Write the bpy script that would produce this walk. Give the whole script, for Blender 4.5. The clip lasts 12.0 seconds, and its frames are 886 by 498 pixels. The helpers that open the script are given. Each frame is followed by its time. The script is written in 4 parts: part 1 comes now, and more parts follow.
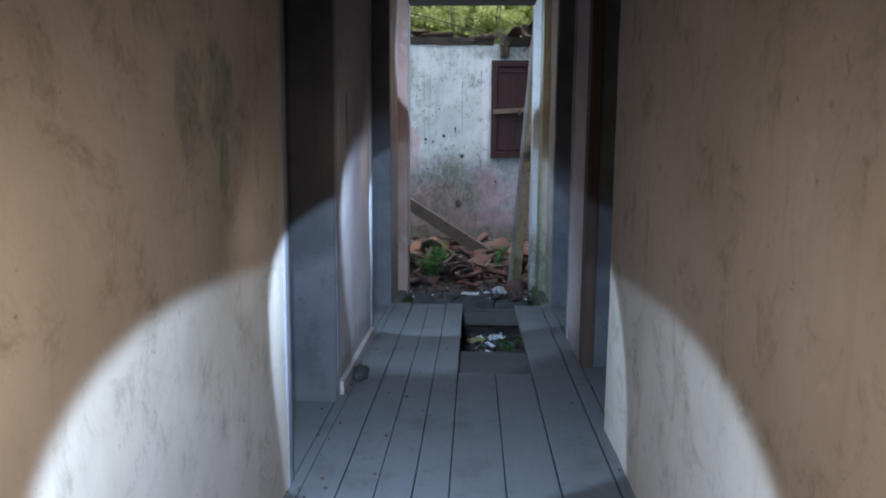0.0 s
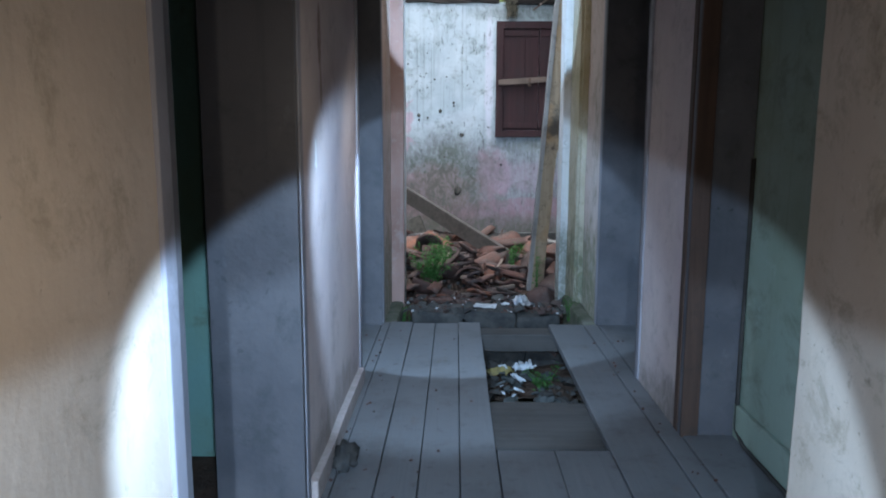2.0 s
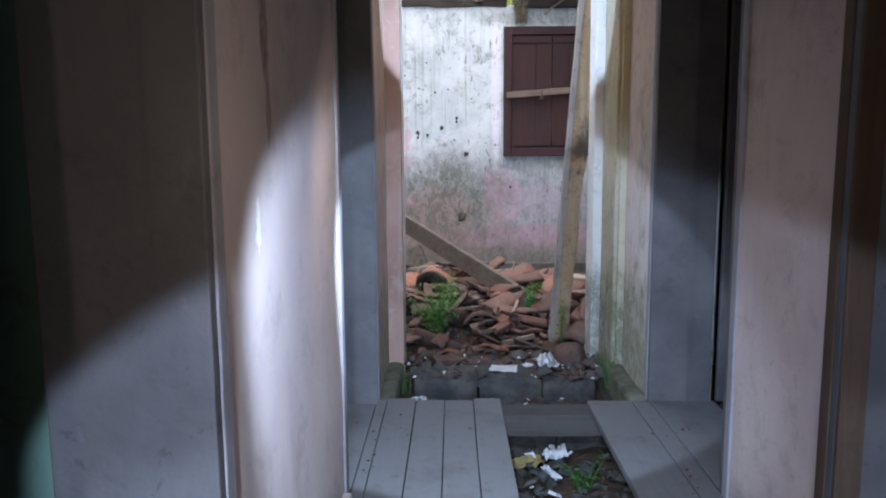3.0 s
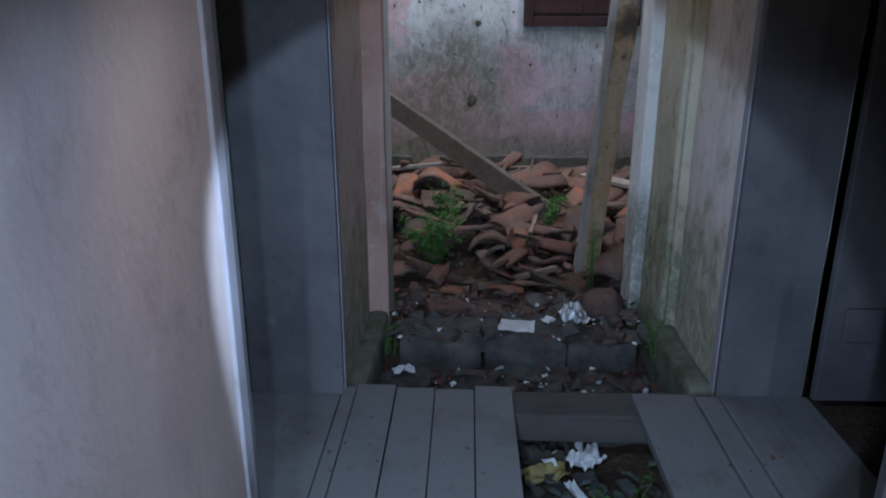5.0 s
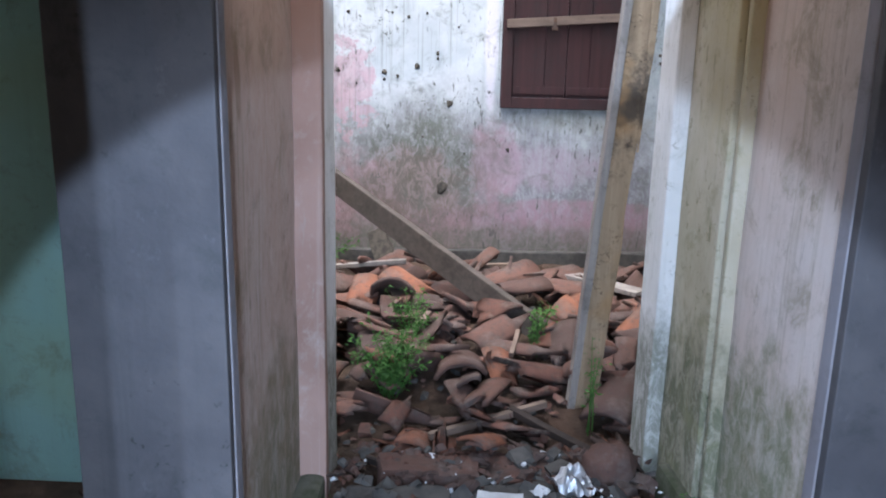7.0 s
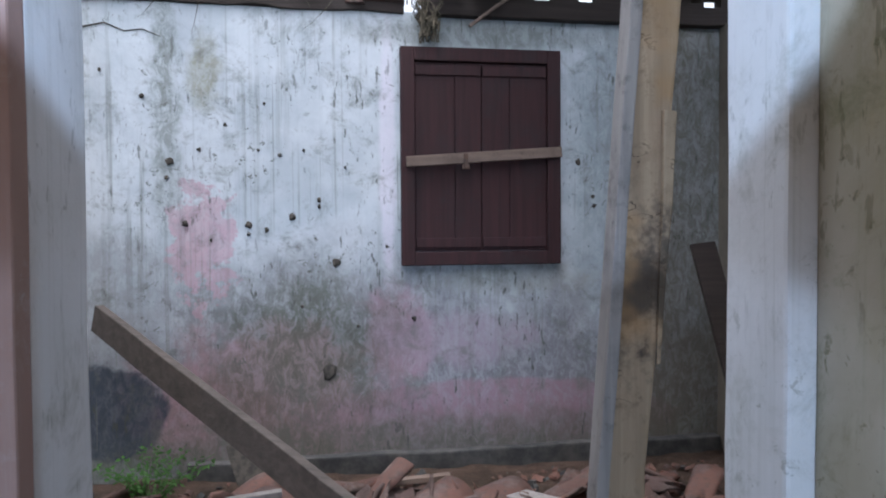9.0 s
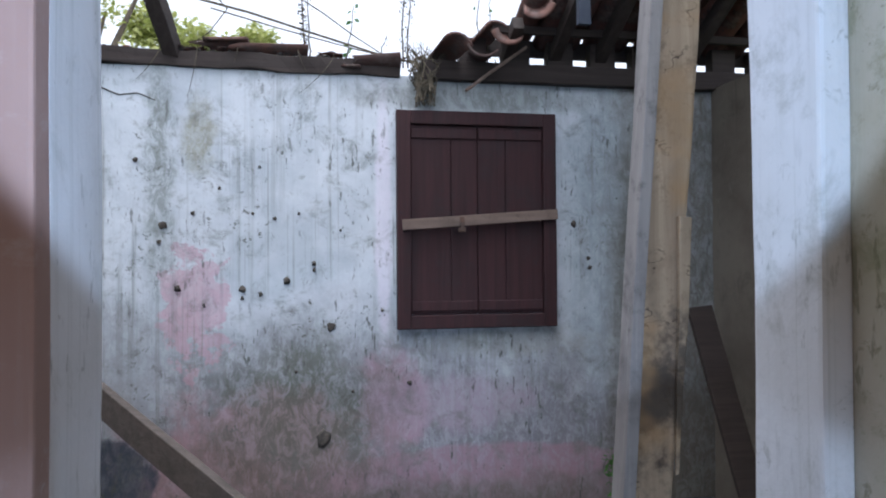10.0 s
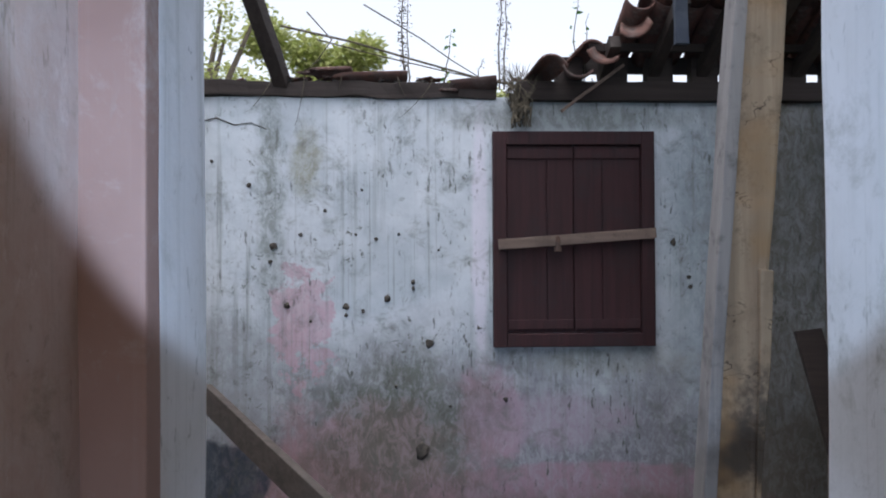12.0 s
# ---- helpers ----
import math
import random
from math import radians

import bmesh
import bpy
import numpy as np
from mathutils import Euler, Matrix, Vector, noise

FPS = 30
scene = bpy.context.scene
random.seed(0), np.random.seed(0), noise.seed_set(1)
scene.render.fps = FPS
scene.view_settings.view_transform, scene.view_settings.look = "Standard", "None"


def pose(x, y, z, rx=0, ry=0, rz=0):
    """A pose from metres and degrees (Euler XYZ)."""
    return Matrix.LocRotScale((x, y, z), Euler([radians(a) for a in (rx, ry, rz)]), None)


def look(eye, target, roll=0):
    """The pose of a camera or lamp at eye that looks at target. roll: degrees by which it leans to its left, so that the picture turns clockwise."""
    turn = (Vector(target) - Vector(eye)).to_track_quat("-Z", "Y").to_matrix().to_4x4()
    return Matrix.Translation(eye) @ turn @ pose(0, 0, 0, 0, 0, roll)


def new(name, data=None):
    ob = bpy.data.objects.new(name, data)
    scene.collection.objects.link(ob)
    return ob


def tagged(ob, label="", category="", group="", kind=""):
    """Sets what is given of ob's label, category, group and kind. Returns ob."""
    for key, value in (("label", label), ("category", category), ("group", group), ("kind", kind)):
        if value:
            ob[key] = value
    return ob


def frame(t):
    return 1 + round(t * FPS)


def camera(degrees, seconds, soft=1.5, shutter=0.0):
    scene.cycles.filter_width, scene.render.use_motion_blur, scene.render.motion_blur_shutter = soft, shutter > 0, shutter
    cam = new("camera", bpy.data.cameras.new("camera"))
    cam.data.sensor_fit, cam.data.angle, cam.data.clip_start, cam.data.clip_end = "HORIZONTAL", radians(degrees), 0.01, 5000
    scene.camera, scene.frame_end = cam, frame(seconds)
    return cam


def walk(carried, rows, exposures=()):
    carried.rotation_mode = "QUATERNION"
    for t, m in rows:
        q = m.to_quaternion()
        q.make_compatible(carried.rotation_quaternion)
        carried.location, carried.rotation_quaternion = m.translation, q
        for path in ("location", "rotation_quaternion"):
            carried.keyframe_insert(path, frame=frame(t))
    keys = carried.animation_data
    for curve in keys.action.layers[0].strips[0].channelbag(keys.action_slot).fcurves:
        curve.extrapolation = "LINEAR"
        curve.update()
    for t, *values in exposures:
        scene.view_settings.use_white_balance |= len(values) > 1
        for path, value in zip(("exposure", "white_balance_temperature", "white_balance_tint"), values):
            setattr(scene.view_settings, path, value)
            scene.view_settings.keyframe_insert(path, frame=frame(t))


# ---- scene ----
EXPO = [(0.0, 0.7, 5700, 5), (0.5, 0.95, 5600, 4), (1.0, 1.25, 5600, 3), (1.5, 1.45, 5500, 2), (2.0, 1.2, 5600, 3), (2.5, 0.8, 5700, 5), (3.0, 1.5, 6300, 13),
        (4.8, 0.45, 5900, 10), (5.0, 0.45, 5900, 10), (5.5, 0.5, 5900, 11), (6.0, 1.3, 6100, 12), (6.5, 1.6, 6100, 12), (7.0, 1.75, 6200, 13), (7.5, 1.6, 6200, 13), (9.5, 0.95, 5800, 12), (10.5, 0.95, 5900, 13), (11.5, 0.75, 6000, 13), (12.0, 0.6, 6000, 13)]
cam = camera(62.7, 12.0, soft=2.0)
# seconds, eye, the point looked at, roll
PATH = [
    (0, (0.159, 1.011, 1.299), (0.077, 2.991, 1.029), 0.4),
    (0.5, (0.182, 1.295, 1.311), (0.081, 3.276, 1.055), -0.1),
    (1, (0.067, 1.743, 1.252), (-0.042, 3.724, 0.995), 0.1),
    (1.5, (-0.011, 1.976, 1.302), (-0.089, 3.959, 1.054), 0.3),
    (2, (-0.081, 2.533, 1.170), (-0.115, 4.510, 0.870), 0.2),
    (2.5, (-0.126, 3.051, 1.172), (-0.149, 5.027, 0.864), 0.0),
    (3, (-0.159, 3.522, 1.257), (-0.186, 5.504, 0.988), -0.4),
    (3.2, (-0.159, 3.644, 1.274), (-0.175, 5.628, 1.028), -0.4),
    (4.8, (-0.083, 4.599, 1.313), (-0.082, 6.455, 0.567), 0.3),
    (5, (-0.096, 4.682, 1.340), (-0.159, 6.579, 0.712), 0.0),
    (5.5, (0.016, 4.743, 1.357), (-0.248, 6.656, 0.836), -1.7),
    (6, (0.086, 4.885, 1.332), (-0.170, 6.797, 0.804), -0.6),
    (6.5, (0.003, 5.200, 1.328), (-0.186, 7.112, 0.771), 0.0),
    (7, (-0.084, 5.537, 1.301), (-0.068, 7.492, 0.880), 1.3),
    (7.5, (-0.115, 5.956, 1.317), (0.051, 7.930, 1.040), 0.1),
    (7.7, (-0.124, 6.061, 1.312), (0.069, 8.043, 1.123), 0.2),
    (9.3, (-0.069, 6.995, 1.465), (0.272, 8.966, 1.447), -0.6),
    (9.5, (-0.095, 6.995, 1.496), (0.258, 8.964, 1.513), -0.6),
    (10, (-0.142, 6.981, 1.613), (0.221, 8.947, 1.644), -0.4),
    (10.5, (-0.148, 6.941, 1.735), (0.043, 8.931, 1.762), -0.5),
    (11, (-0.137, 6.931, 1.767), (-0.035, 8.929, 1.790), -0.3),
    (11.5, (-0.115, 6.898, 1.794), (-0.037, 8.897, 1.799), -0.4),
    (12, (-0.080, 6.880, 1.758), (-0.011, 8.878, 1.779), -0.3),
]
walk(cam, [(t, look(eye, target, roll)) for t, eye, target, roll in PATH], exposures=EXPO)

# ---- world, sun and lamps ----
world = bpy.data.worlds.new("overcast_sky")
scene.world = world
world.use_nodes = True
wt = world.node_tree
wt.nodes.clear()
sky = wt.nodes.new("ShaderNodeTexSky")
sky.sky_type, sky.sun_disc = "NISHITA", False
sky.sun_elevation, sky.sun_rotation = radians(76), radians(207)
sky.air_density, sky.dust_density, sky.ozone_density = 1.0, 4.0, 1.0
back = wt.nodes.new("ShaderNodeBackground")
back.inputs["Strength"].default_value = 0.15
wout = wt.nodes.new("ShaderNodeOutputWorld")
pale = wt.nodes.new("ShaderNodeHueSaturation")
pale.inputs["Saturation"].default_value = 0.22
pale.inputs["Value"].default_value = 1.4
wt.links.new(sky.outputs[0], pale.inputs["Color"])
wt.links.new(pale.outputs[0], back.inputs["Color"])
wt.links.new(back.outputs[0], wout.inputs["Surface"])


def lamp(name, kind, m, energy, colour, **more):
    data = bpy.data.lights.new(name, kind)
    data.energy, data.color = energy, colour
    for key, value in more.items():
        if key == "angle":
            data.angle = value
        elif key == "size":
            data.shadow_soft_size = value
        elif key == "spot":
            data.spot_size, data.spot_blend = value
    ob = new(name, data)
    ob.matrix_world = m
    return ob


lamp("sun", "SUN", look((-1.5, -3, 14), (0, 0, 0)), 0.5, (1.0, 0.97, 0.92), angle=radians(25))
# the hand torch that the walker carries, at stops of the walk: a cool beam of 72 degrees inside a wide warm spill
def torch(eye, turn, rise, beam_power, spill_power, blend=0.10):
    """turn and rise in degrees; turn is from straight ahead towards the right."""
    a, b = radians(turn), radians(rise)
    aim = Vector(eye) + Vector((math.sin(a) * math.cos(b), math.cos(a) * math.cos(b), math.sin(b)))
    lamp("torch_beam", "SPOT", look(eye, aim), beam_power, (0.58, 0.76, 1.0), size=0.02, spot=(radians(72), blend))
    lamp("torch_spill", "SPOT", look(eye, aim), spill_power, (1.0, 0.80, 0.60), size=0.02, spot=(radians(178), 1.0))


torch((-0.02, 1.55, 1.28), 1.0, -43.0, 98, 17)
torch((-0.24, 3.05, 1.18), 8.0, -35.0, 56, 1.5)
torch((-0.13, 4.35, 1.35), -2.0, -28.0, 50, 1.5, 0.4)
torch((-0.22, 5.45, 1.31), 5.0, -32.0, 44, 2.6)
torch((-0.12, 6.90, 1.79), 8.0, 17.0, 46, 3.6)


# ---- materials ----
class Nodes:
    """Short hand for one material's node tree."""

    def __init__(self, name):
        self.m = bpy.data.materials.new(name)
        self.m.use_nodes = True
        self.t = self.m.node_tree
        self.b = self.t.nodes["Principled BSDF"]
        self.pos = self.t.nodes.new("ShaderNodeTexCoord").outputs["Object"]

    def link(self, value, socket):
        if hasattr(value, "is_output"):
            self.t.links.new(value, socket)
        else:
            socket.default_value = (*value, 1.0) if isinstance(value, tuple) and len(value) == 3 and len(socket.default_value) == 4 else value

    def scaled(self, scale, vec=None):
        node = self.t.nodes.new("ShaderNodeMapping")
        self.link(vec or self.pos, node.inputs["Vector"])
        node.inputs["Scale"].default_value = scale
        return node.outputs[0]

    def noise(self, scale, detail=4.0, rough=0.55, vec=None, warp=0.0):
        node = self.t.nodes.new("ShaderNodeTexNoise")
        self.link(vec or self.pos, node.inputs["Vector"])
        node.inputs["Scale"].default_value, node.inputs["Detail"].default_value = scale, detail
        node.inputs["Roughness"].default_value, node.inputs["Distortion"].default_value = rough, warp
        return node.outputs[0]

    def voronoi(self, scale, vec=None):
        node = self.t.nodes.new("ShaderNodeTexVoronoi")
        self.link(vec or self.pos, node.inputs["Vector"])
        node.inputs["Scale"].default_value = scale
        return node.outputs["Distance"]

    def step(self, value, low, high, top=1.0):
        node = self.t.nodes.new("ShaderNodeMapRange")
        node.interpolation_type = "SMOOTHSTEP"
        self.link(value, node.inputs["Value"])
        node.inputs["From Min"].default_value, node.inputs["From Max"].default_value = low, high
        node.inputs["To Max"].default_value = top
        return node.outputs[0]

    def calc(self, op, a, b=0.0):
        node = self.t.nodes.new("ShaderNodeMath")
        node.operation = op
        self.link(a, node.inputs[0])
        self.link(b, node.inputs[1])
        return node.outputs[0]

    def mix(self, fac, a, b, kind="MIX"):
        node = self.t.nodes.new("ShaderNodeMix")
        node.data_type, node.blend_type = "RGBA", kind
        self.link(fac, node.inputs[0])
        self.link(a, node.inputs[6])
        self.link(b, node.inputs[7])
        return node.outputs[2]

    def patch(self, centre, radius, ragged=0.5, soft=0.12, scale=5.0, grain=0.0):
        """1 inside a ragged blot round centre, 0 outside; grain breaks it up into mottles."""
        sub = self.t.nodes.new("ShaderNodeVectorMath")
        sub.operation = "SUBTRACT"
        self.link(self.pos, sub.inputs[0])
        sub.inputs[1].default_value = centre
        div = self.t.nodes.new("ShaderNodeVectorMath")
        div.operation = "DIVIDE"
        self.link(sub.outputs[0], div.inputs[0])
        div.inputs[1].default_value = radius
        size = self.t.nodes.new("ShaderNodeVectorMath")
        size.operation = "LENGTH"
        self.link(div.outputs[0], size.inputs[0])
        wob = self.calc("MULTIPLY", self.calc("SUBTRACT", self.noise(scale, 6.0, 0.65), 0.5), ragged * 4)
        blot = self.step(self.calc("ADD", size.outputs["Value"], wob), 1.0 + soft, 1.0 - soft)
        if grain:
            fine = self.step(self.noise(17.0, 10.0, 0.8, self.scaled((1.0, 1.0, 0.55)), 0.8), 0.40, 0.58)
            blot = self.calc("MULTIPLY", blot, self.calc("ADD", 1 - grain, self.calc("MULTIPLY", fine, grain)))
        return blot

    def random(self):
        return self.t.nodes.new("ShaderNodeObjectInfo").outputs["Random"]

    def done(self, colour, rough=0.85, bump=None, height=0.02, strength=0.6, spec=0.3, metal=0.0):
        self.link(colour, self.b.inputs["Base Color"])
        self.link(rough, self.b.inputs["Roughness"])
        self.b.inputs["Specular IOR Level"].default_value = spec
        self.b.inputs["Metallic"].default_value = metal
        if bump is not None:
            node = self.t.nodes.new("ShaderNodeBump")
            node.inputs["Strength"].default_value, node.inputs["Distance"].default_value = strength, height
            self.link(bump, node.inputs["Height"])
            self.t.links.new(node.outputs[0], self.b.inputs["Normal"])
        return self.m


def plaster(name, base, alt, dirt, dirty=0.5, streak=0.4, patches=(), gloss=0.85, specks=0.3, low=1.6, peel=0.25, ticks=0.0):
    """Old painted lime plaster: two tones, blots, run-down streaks, specks."""
    n = Nodes(name)
    col = n.mix(n.step(n.noise(low, 5.0, 0.6), 0.35, 0.68), base, alt)
    for centre, radius, colour, amount, ragged, scale, soft, grain in patches:
        col = n.mix(n.calc("MULTIPLY", n.patch(centre, radius, ragged, soft, scale, grain), amount), col, colour)
    runs = n.noise(1.0, 6.0, 0.65, n.scaled((17.0, 17.0, 0.55)))
    col = n.mix(n.calc("MULTIPLY", n.calc("MULTIPLY", n.step(runs, 0.50, 0.74), n.step(n.noise(1.4, 5.0, 0.6, n.scaled((1.0, 1.0, 0.6))), 0.36, 0.66)), streak), col, dirt)
    col = n.mix(n.calc("MULTIPLY", n.step(n.noise(5.2, 11.0, 0.76, warp=0.4), 0.50, 0.68), dirty), col, dirt)
    dots = n.calc("MULTIPLY", n.step(n.noise(38.0, 3.0, 0.6), 0.66, 0.74), n.step(n.noise(3.0, 3.0), 0.4, 0.7, specks))
    col = n.mix(dots, col, (dirt[0] * 0.35, dirt[1] * 0.35, dirt[2] * 0.35))
    flake = n.step(n.noise(19.0, 10.0, 0.78, warp=0.5), 0.585, 0.61)
    flake = n.calc("MULTIPLY", flake, n.step(n.noise(1.9, 4.0, 0.6), 0.44, 0.66, peel))
    col = n.mix(flake, col, (dirt[0] * 0.8, dirt[1] * 0.78, dirt[2] * 0.75))
    pale = n.calc("MULTIPLY", n.step(n.noise(11.0, 9.0, 0.75, n.scaled((1.0, 1.0, 0.7))), 0.60, 0.66), 0.2 if peel < 0.5 else 0.0)
    col = n.mix(pale, col, (min(1, base[0] * 1.3 + 0.04), min(1, base[1] * 1.3 + 0.05), min(1, base[2] * 1.3 + 0.06)))
    if ticks:
        marks = n.step(n.noise(1.0, 4.0, 0.6, n.scaled((34.0, 34.0, 9.0))), 0.60, 0.66)
        marks = n.calc("MULTIPLY", marks, n.step(n.noise(2.2, 5.0, 0.6), 0.42, 0.62, ticks))
        col = n.mix(marks, col, (dirt[0] * 0.6, dirt[1] * 0.6, dirt[2] * 0.6))
        drips = n.step(n.noise(1.0, 3.0, 0.6, n.scaled((42.0, 42.0, 0.35))), 0.56, 0.70)
        drips = n.calc("MULTIPLY", drips, n.step(n.noise(1.2, 4.0, 0.6), 0.40, 0.62, ticks * 0.6))
        col = n.mix(drips, col, (dirt[0] * 1.2, dirt[1] * 1.2, dirt[2] * 1.2))
    bump = n.calc("ADD", n.calc("MULTIPLY", n.noise(55.0, 4.0, 0.6), 0.10), n.noise(6.0, 7.0, 0.55))
    return n.done(col, n.calc("ADD", gloss - 0.12, n.calc("MULTIPLY", n.noise(9.0, 5.0), 0.24)), bump, 0.012, 0.55, 0.2)


def timber(name, base, alt, axis=2, dirt=(0.03, 0.025, 0.02), dirty=0.45, paint=None, worn=0.5, rough=0.75, blot=None, cracks=False):
    """Weathered timber with its grain along the given axis, bare or under worn paint."""
    n = Nodes(name)
    size = [26.0, 26.0, 26.0]
    size[axis] = 1.3
    grain = n.noise(1.0, 8.0, 0.6, n.scaled(tuple(size)), 0.6)
    tone = n.mix(n.step(grain, 0.3, 0.7), base, alt)
    tone = n.mix(n.calc("MULTIPLY", n.random(), 0.35), tone, (base[0] * 0.6, base[1] * 0.6, base[2] * 0.6))
    if paint:
        tone = n.mix(n.step(n.calc("ADD", n.noise(5.0, 8.0, 0.7), n.calc("MULTIPLY", grain, 0.4)), worn, worn + 0.14), paint, tone)
    tone = n.mix(n.calc("MULTIPLY", n.step(n.noise(3.6, 7.0, 0.68), 0.48, 0.74), dirty), tone, dirt)
    tone = n.mix(n.calc("MULTIPLY", n.step(n.noise(13.0, 8.0, 0.72), 0.54, 0.70), dirty * 0.8), tone, dirt)
    if blot:
        tone = n.mix(n.calc("MULTIPLY", n.patch(blot[0], blot[1], 1.1, 0.7, 16.0), 0.8), tone, blot[2])
    if cracks:
        edge = n.calc("ABSOLUTE", n.calc("SUBTRACT", n.noise(1.0, 4.0, 0.6, n.scaled((6.0, 6.0, 9.0)), 0.2), 0.5))
        torn = n.calc("SUBTRACT", 1.0, n.step(edge, 0.002, 0.010))
        tone = n.mix(n.calc("MULTIPLY", torn, n.step(n.noise(7.0, 3.0), 0.50, 0.60)), tone, (0.06, 0.04, 0.025))
        tone = n.mix(n.calc("MULTIPLY", n.step(n.noise(2.4, 4.0, 0.6), 0.50, 0.62), 0.5), tone, (0.30, 0.17, 0.07))
    bump = n.calc("ADD", grain, n.calc("MULTIPLY", n.noise(9.0, 5.0), 0.6))
    return n.done(tone, rough, bump, 0.008, 0.5, 0.3)


OCHRE = plaster("ochre_wall_paint", (0.58, 0.49, 0.41), (0.50, 0.41, 0.33), (0.22, 0.18, 0.12), 0.55, 0.22, peel=0.42, specks=0.6,
                patches=(((-0.545, 3.05, 1.42), (0.4, 0.11, 0.15), (0.19, 0.225, 0.18), 0.75, 1.2, 5.0, 0.6, 0.5),
                         ((-0.545, 2.82, 1.40), (0.4, 0.06, 0.10), (0.19, 0.225, 0.18), 0.7, 1.2, 5.0, 0.6, 0.5),
                         ((-0.545, 3.06, 1.25), (0.4, 0.04, 0.10), (0.19, 0.225, 0.18), 0.7, 0.8, 9.0, 0.5, 0.4),
                         ((-0.52, 3.0, 0.35), (0.5, 0.9, 0.3), (0.55, 0.45, 0.42), 0.5, 0.5, 4.0, 0.3, 0.5)))
ROSE = plaster("faded_rose_paint", (0.50, 0.42, 0.40), (0.44, 0.36, 0.36), (0.22, 0.19, 0.17), 0.4, 0.15,
               patches=(((-0.545, 5.05, 1.50), (0.4, 0.03, 0.10), (0.14, 0.08, 0.06), 0.8, 0.5, 14.0, 0.3, 0.5),
                        ((-0.545, 4.96, 1.115), (0.4, 0.016, 0.045), (0.70, 0.69, 0.67), 0.8, 0.8, 20.0, 0.2, 0.2),
                        ((-0.545, 5.07, 1.34), (0.4, 0.02, 0.06), (0.16, 0.10, 0.08), 0.7, 0.8, 20.0, 0.3, 0.3),
                        ((0.83, 5.5, 0.0), (0.4, 0.5, 0.16), (0.14, 0.125, 0.11), 0.7, 0.5, 7.0, 0.4, 0.4),
                        ((-0.52, 5.3, 0.0), (0.4, 0.7, 0.2), (0.17, 0.15, 0.13), 0.6, 0.5, 7.0, 0.4, 0.4)))
MOSSY = plaster("damp_rose_paint", (0.60, 0.54, 0.52), (0.56, 0.46, 0.42), (0.22, 0.19, 0.12), 0.6, 0.75, peel=0.4, ticks=0.4,
                patches=(((-0.56, 7.28, 1.32), (0.4, 0.022, 0.11), (0.07, 0.045, 0.02), 0.95, 0.2, 12.0, 0.25, 0.1),
                         ((-0.5, 7.6, -0.05), (0.6, 0.9, 0.55), (0.10, 0.12, 0.06), 0.8, 0.45, 6.0, 0.3, 0.5),
                         ((0.85, 7.6, -0.05), (0.6, 0.9, 0.6), (0.11, 0.14, 0.06), 0.8, 0.45, 6.0, 0.3, 0.5),
                         # last two brown blots tint the reveals as warm light outside the beam would
                         ((0.85, 7.4, 2.0), (0.4, 0.6, 0.75), (0.36, 0.27, 0.17), 0.3, 0.6, 5.0, 0.5, 0.5),
                         ((-0.52, 7.4, 1.4), (0.4, 0.6, 1.1), (0.44, 0.30, 0.24), 0.75, 0.5, 4.0, 0.6, 0.3)))
FRAME_PAINT = plaster("mossy_frame_paint", (0.52, 0.48, 0.40), (0.38, 0.34, 0.25), (0.20, 0.20, 0.11), 0.65, 0.7, peel=0.7, specks=0.9, ticks=0.5,
                      patches=(((0.75, 7.9, 0.0), (0.5, 0.6, 0.5), (0.08, 0.09, 0.05), 0.85, 0.4, 7.0, 0.3, 0.5),
                               ((-0.48, 7.88, 1.75), (0.12, 0.06, 0.5), (0.66, 0.46, 0.43), 0.5, 0.6, 5.0, 0.6, 0.4),
                               ((0.79, 7.7, 1.75), (0.3, 0.25, 0.5), (0.40, 0.34, 0.18), 0.55, 0.6, 6.0, 0.6, 0.5),
                               ((-0.46, 8.0, 0.0), (0.5, 0.6, 0.45), (0.08, 0.09, 0.05), 0.8, 0.4, 7.0, 0.3, 0.5)))
FRAME_WHITE = plaster("whitewashed_door_stop", (0.74, 0.74, 0.75), (0.64, 0.64, 0.63), (0.26, 0.27, 0.22), 0.4, 0.5, peel=0.5, specks=0.7, ticks=0.4,
                      patches=(((0.75, 8.2, 0.0), (0.5, 0.6, 0.45), (0.10, 0.11, 0.07), 0.8, 0.4, 7.0, 0.3, 0.5), ((-0.47, 8.1, 0.0), (0.5, 0.6, 0.4), (0.10, 0.11, 0.07), 0.8, 0.4, 7.0, 0.3, 0.5)))
# pale flaking rose paint, its colour darkened for the shade on the post front
FRAME_FRONT = plaster("flaking_rose_shaded_front", (0.36, 0.24, 0.205), (0.28, 0.175, 0.145), (0.55, 0.53, 0.50), 0.35, 0.5, peel=0.7, ticks=0.4)
SLATE = plaster("slate_blue_jamb_paint", (0.115, 0.110, 0.118), (0.070, 0.069, 0.078), (0.045, 0.05, 0.052), 0.5, 0.35, gloss=0.6, peel=0.45, specks=0.6)
TRIM = plaster("grey_violet_trim_paint", (0.26, 0.25, 0.28), (0.20, 0.19, 0.21), (0.10, 0.09, 0.08), 0.45, 0.5, gloss=0.65)
TEAL = plaster("teal_room_paint", (0.20, 0.34, 0.32), (0.20, 0.31, 0.25), (0.12, 0.13, 0.09), 0.5, 0.4)
SAGE = plaster("sage_infill_paint", (0.27, 0.32, 0.27), (0.23, 0.27, 0.21), (0.11, 0.10, 0.075), 0.45, 0.3)
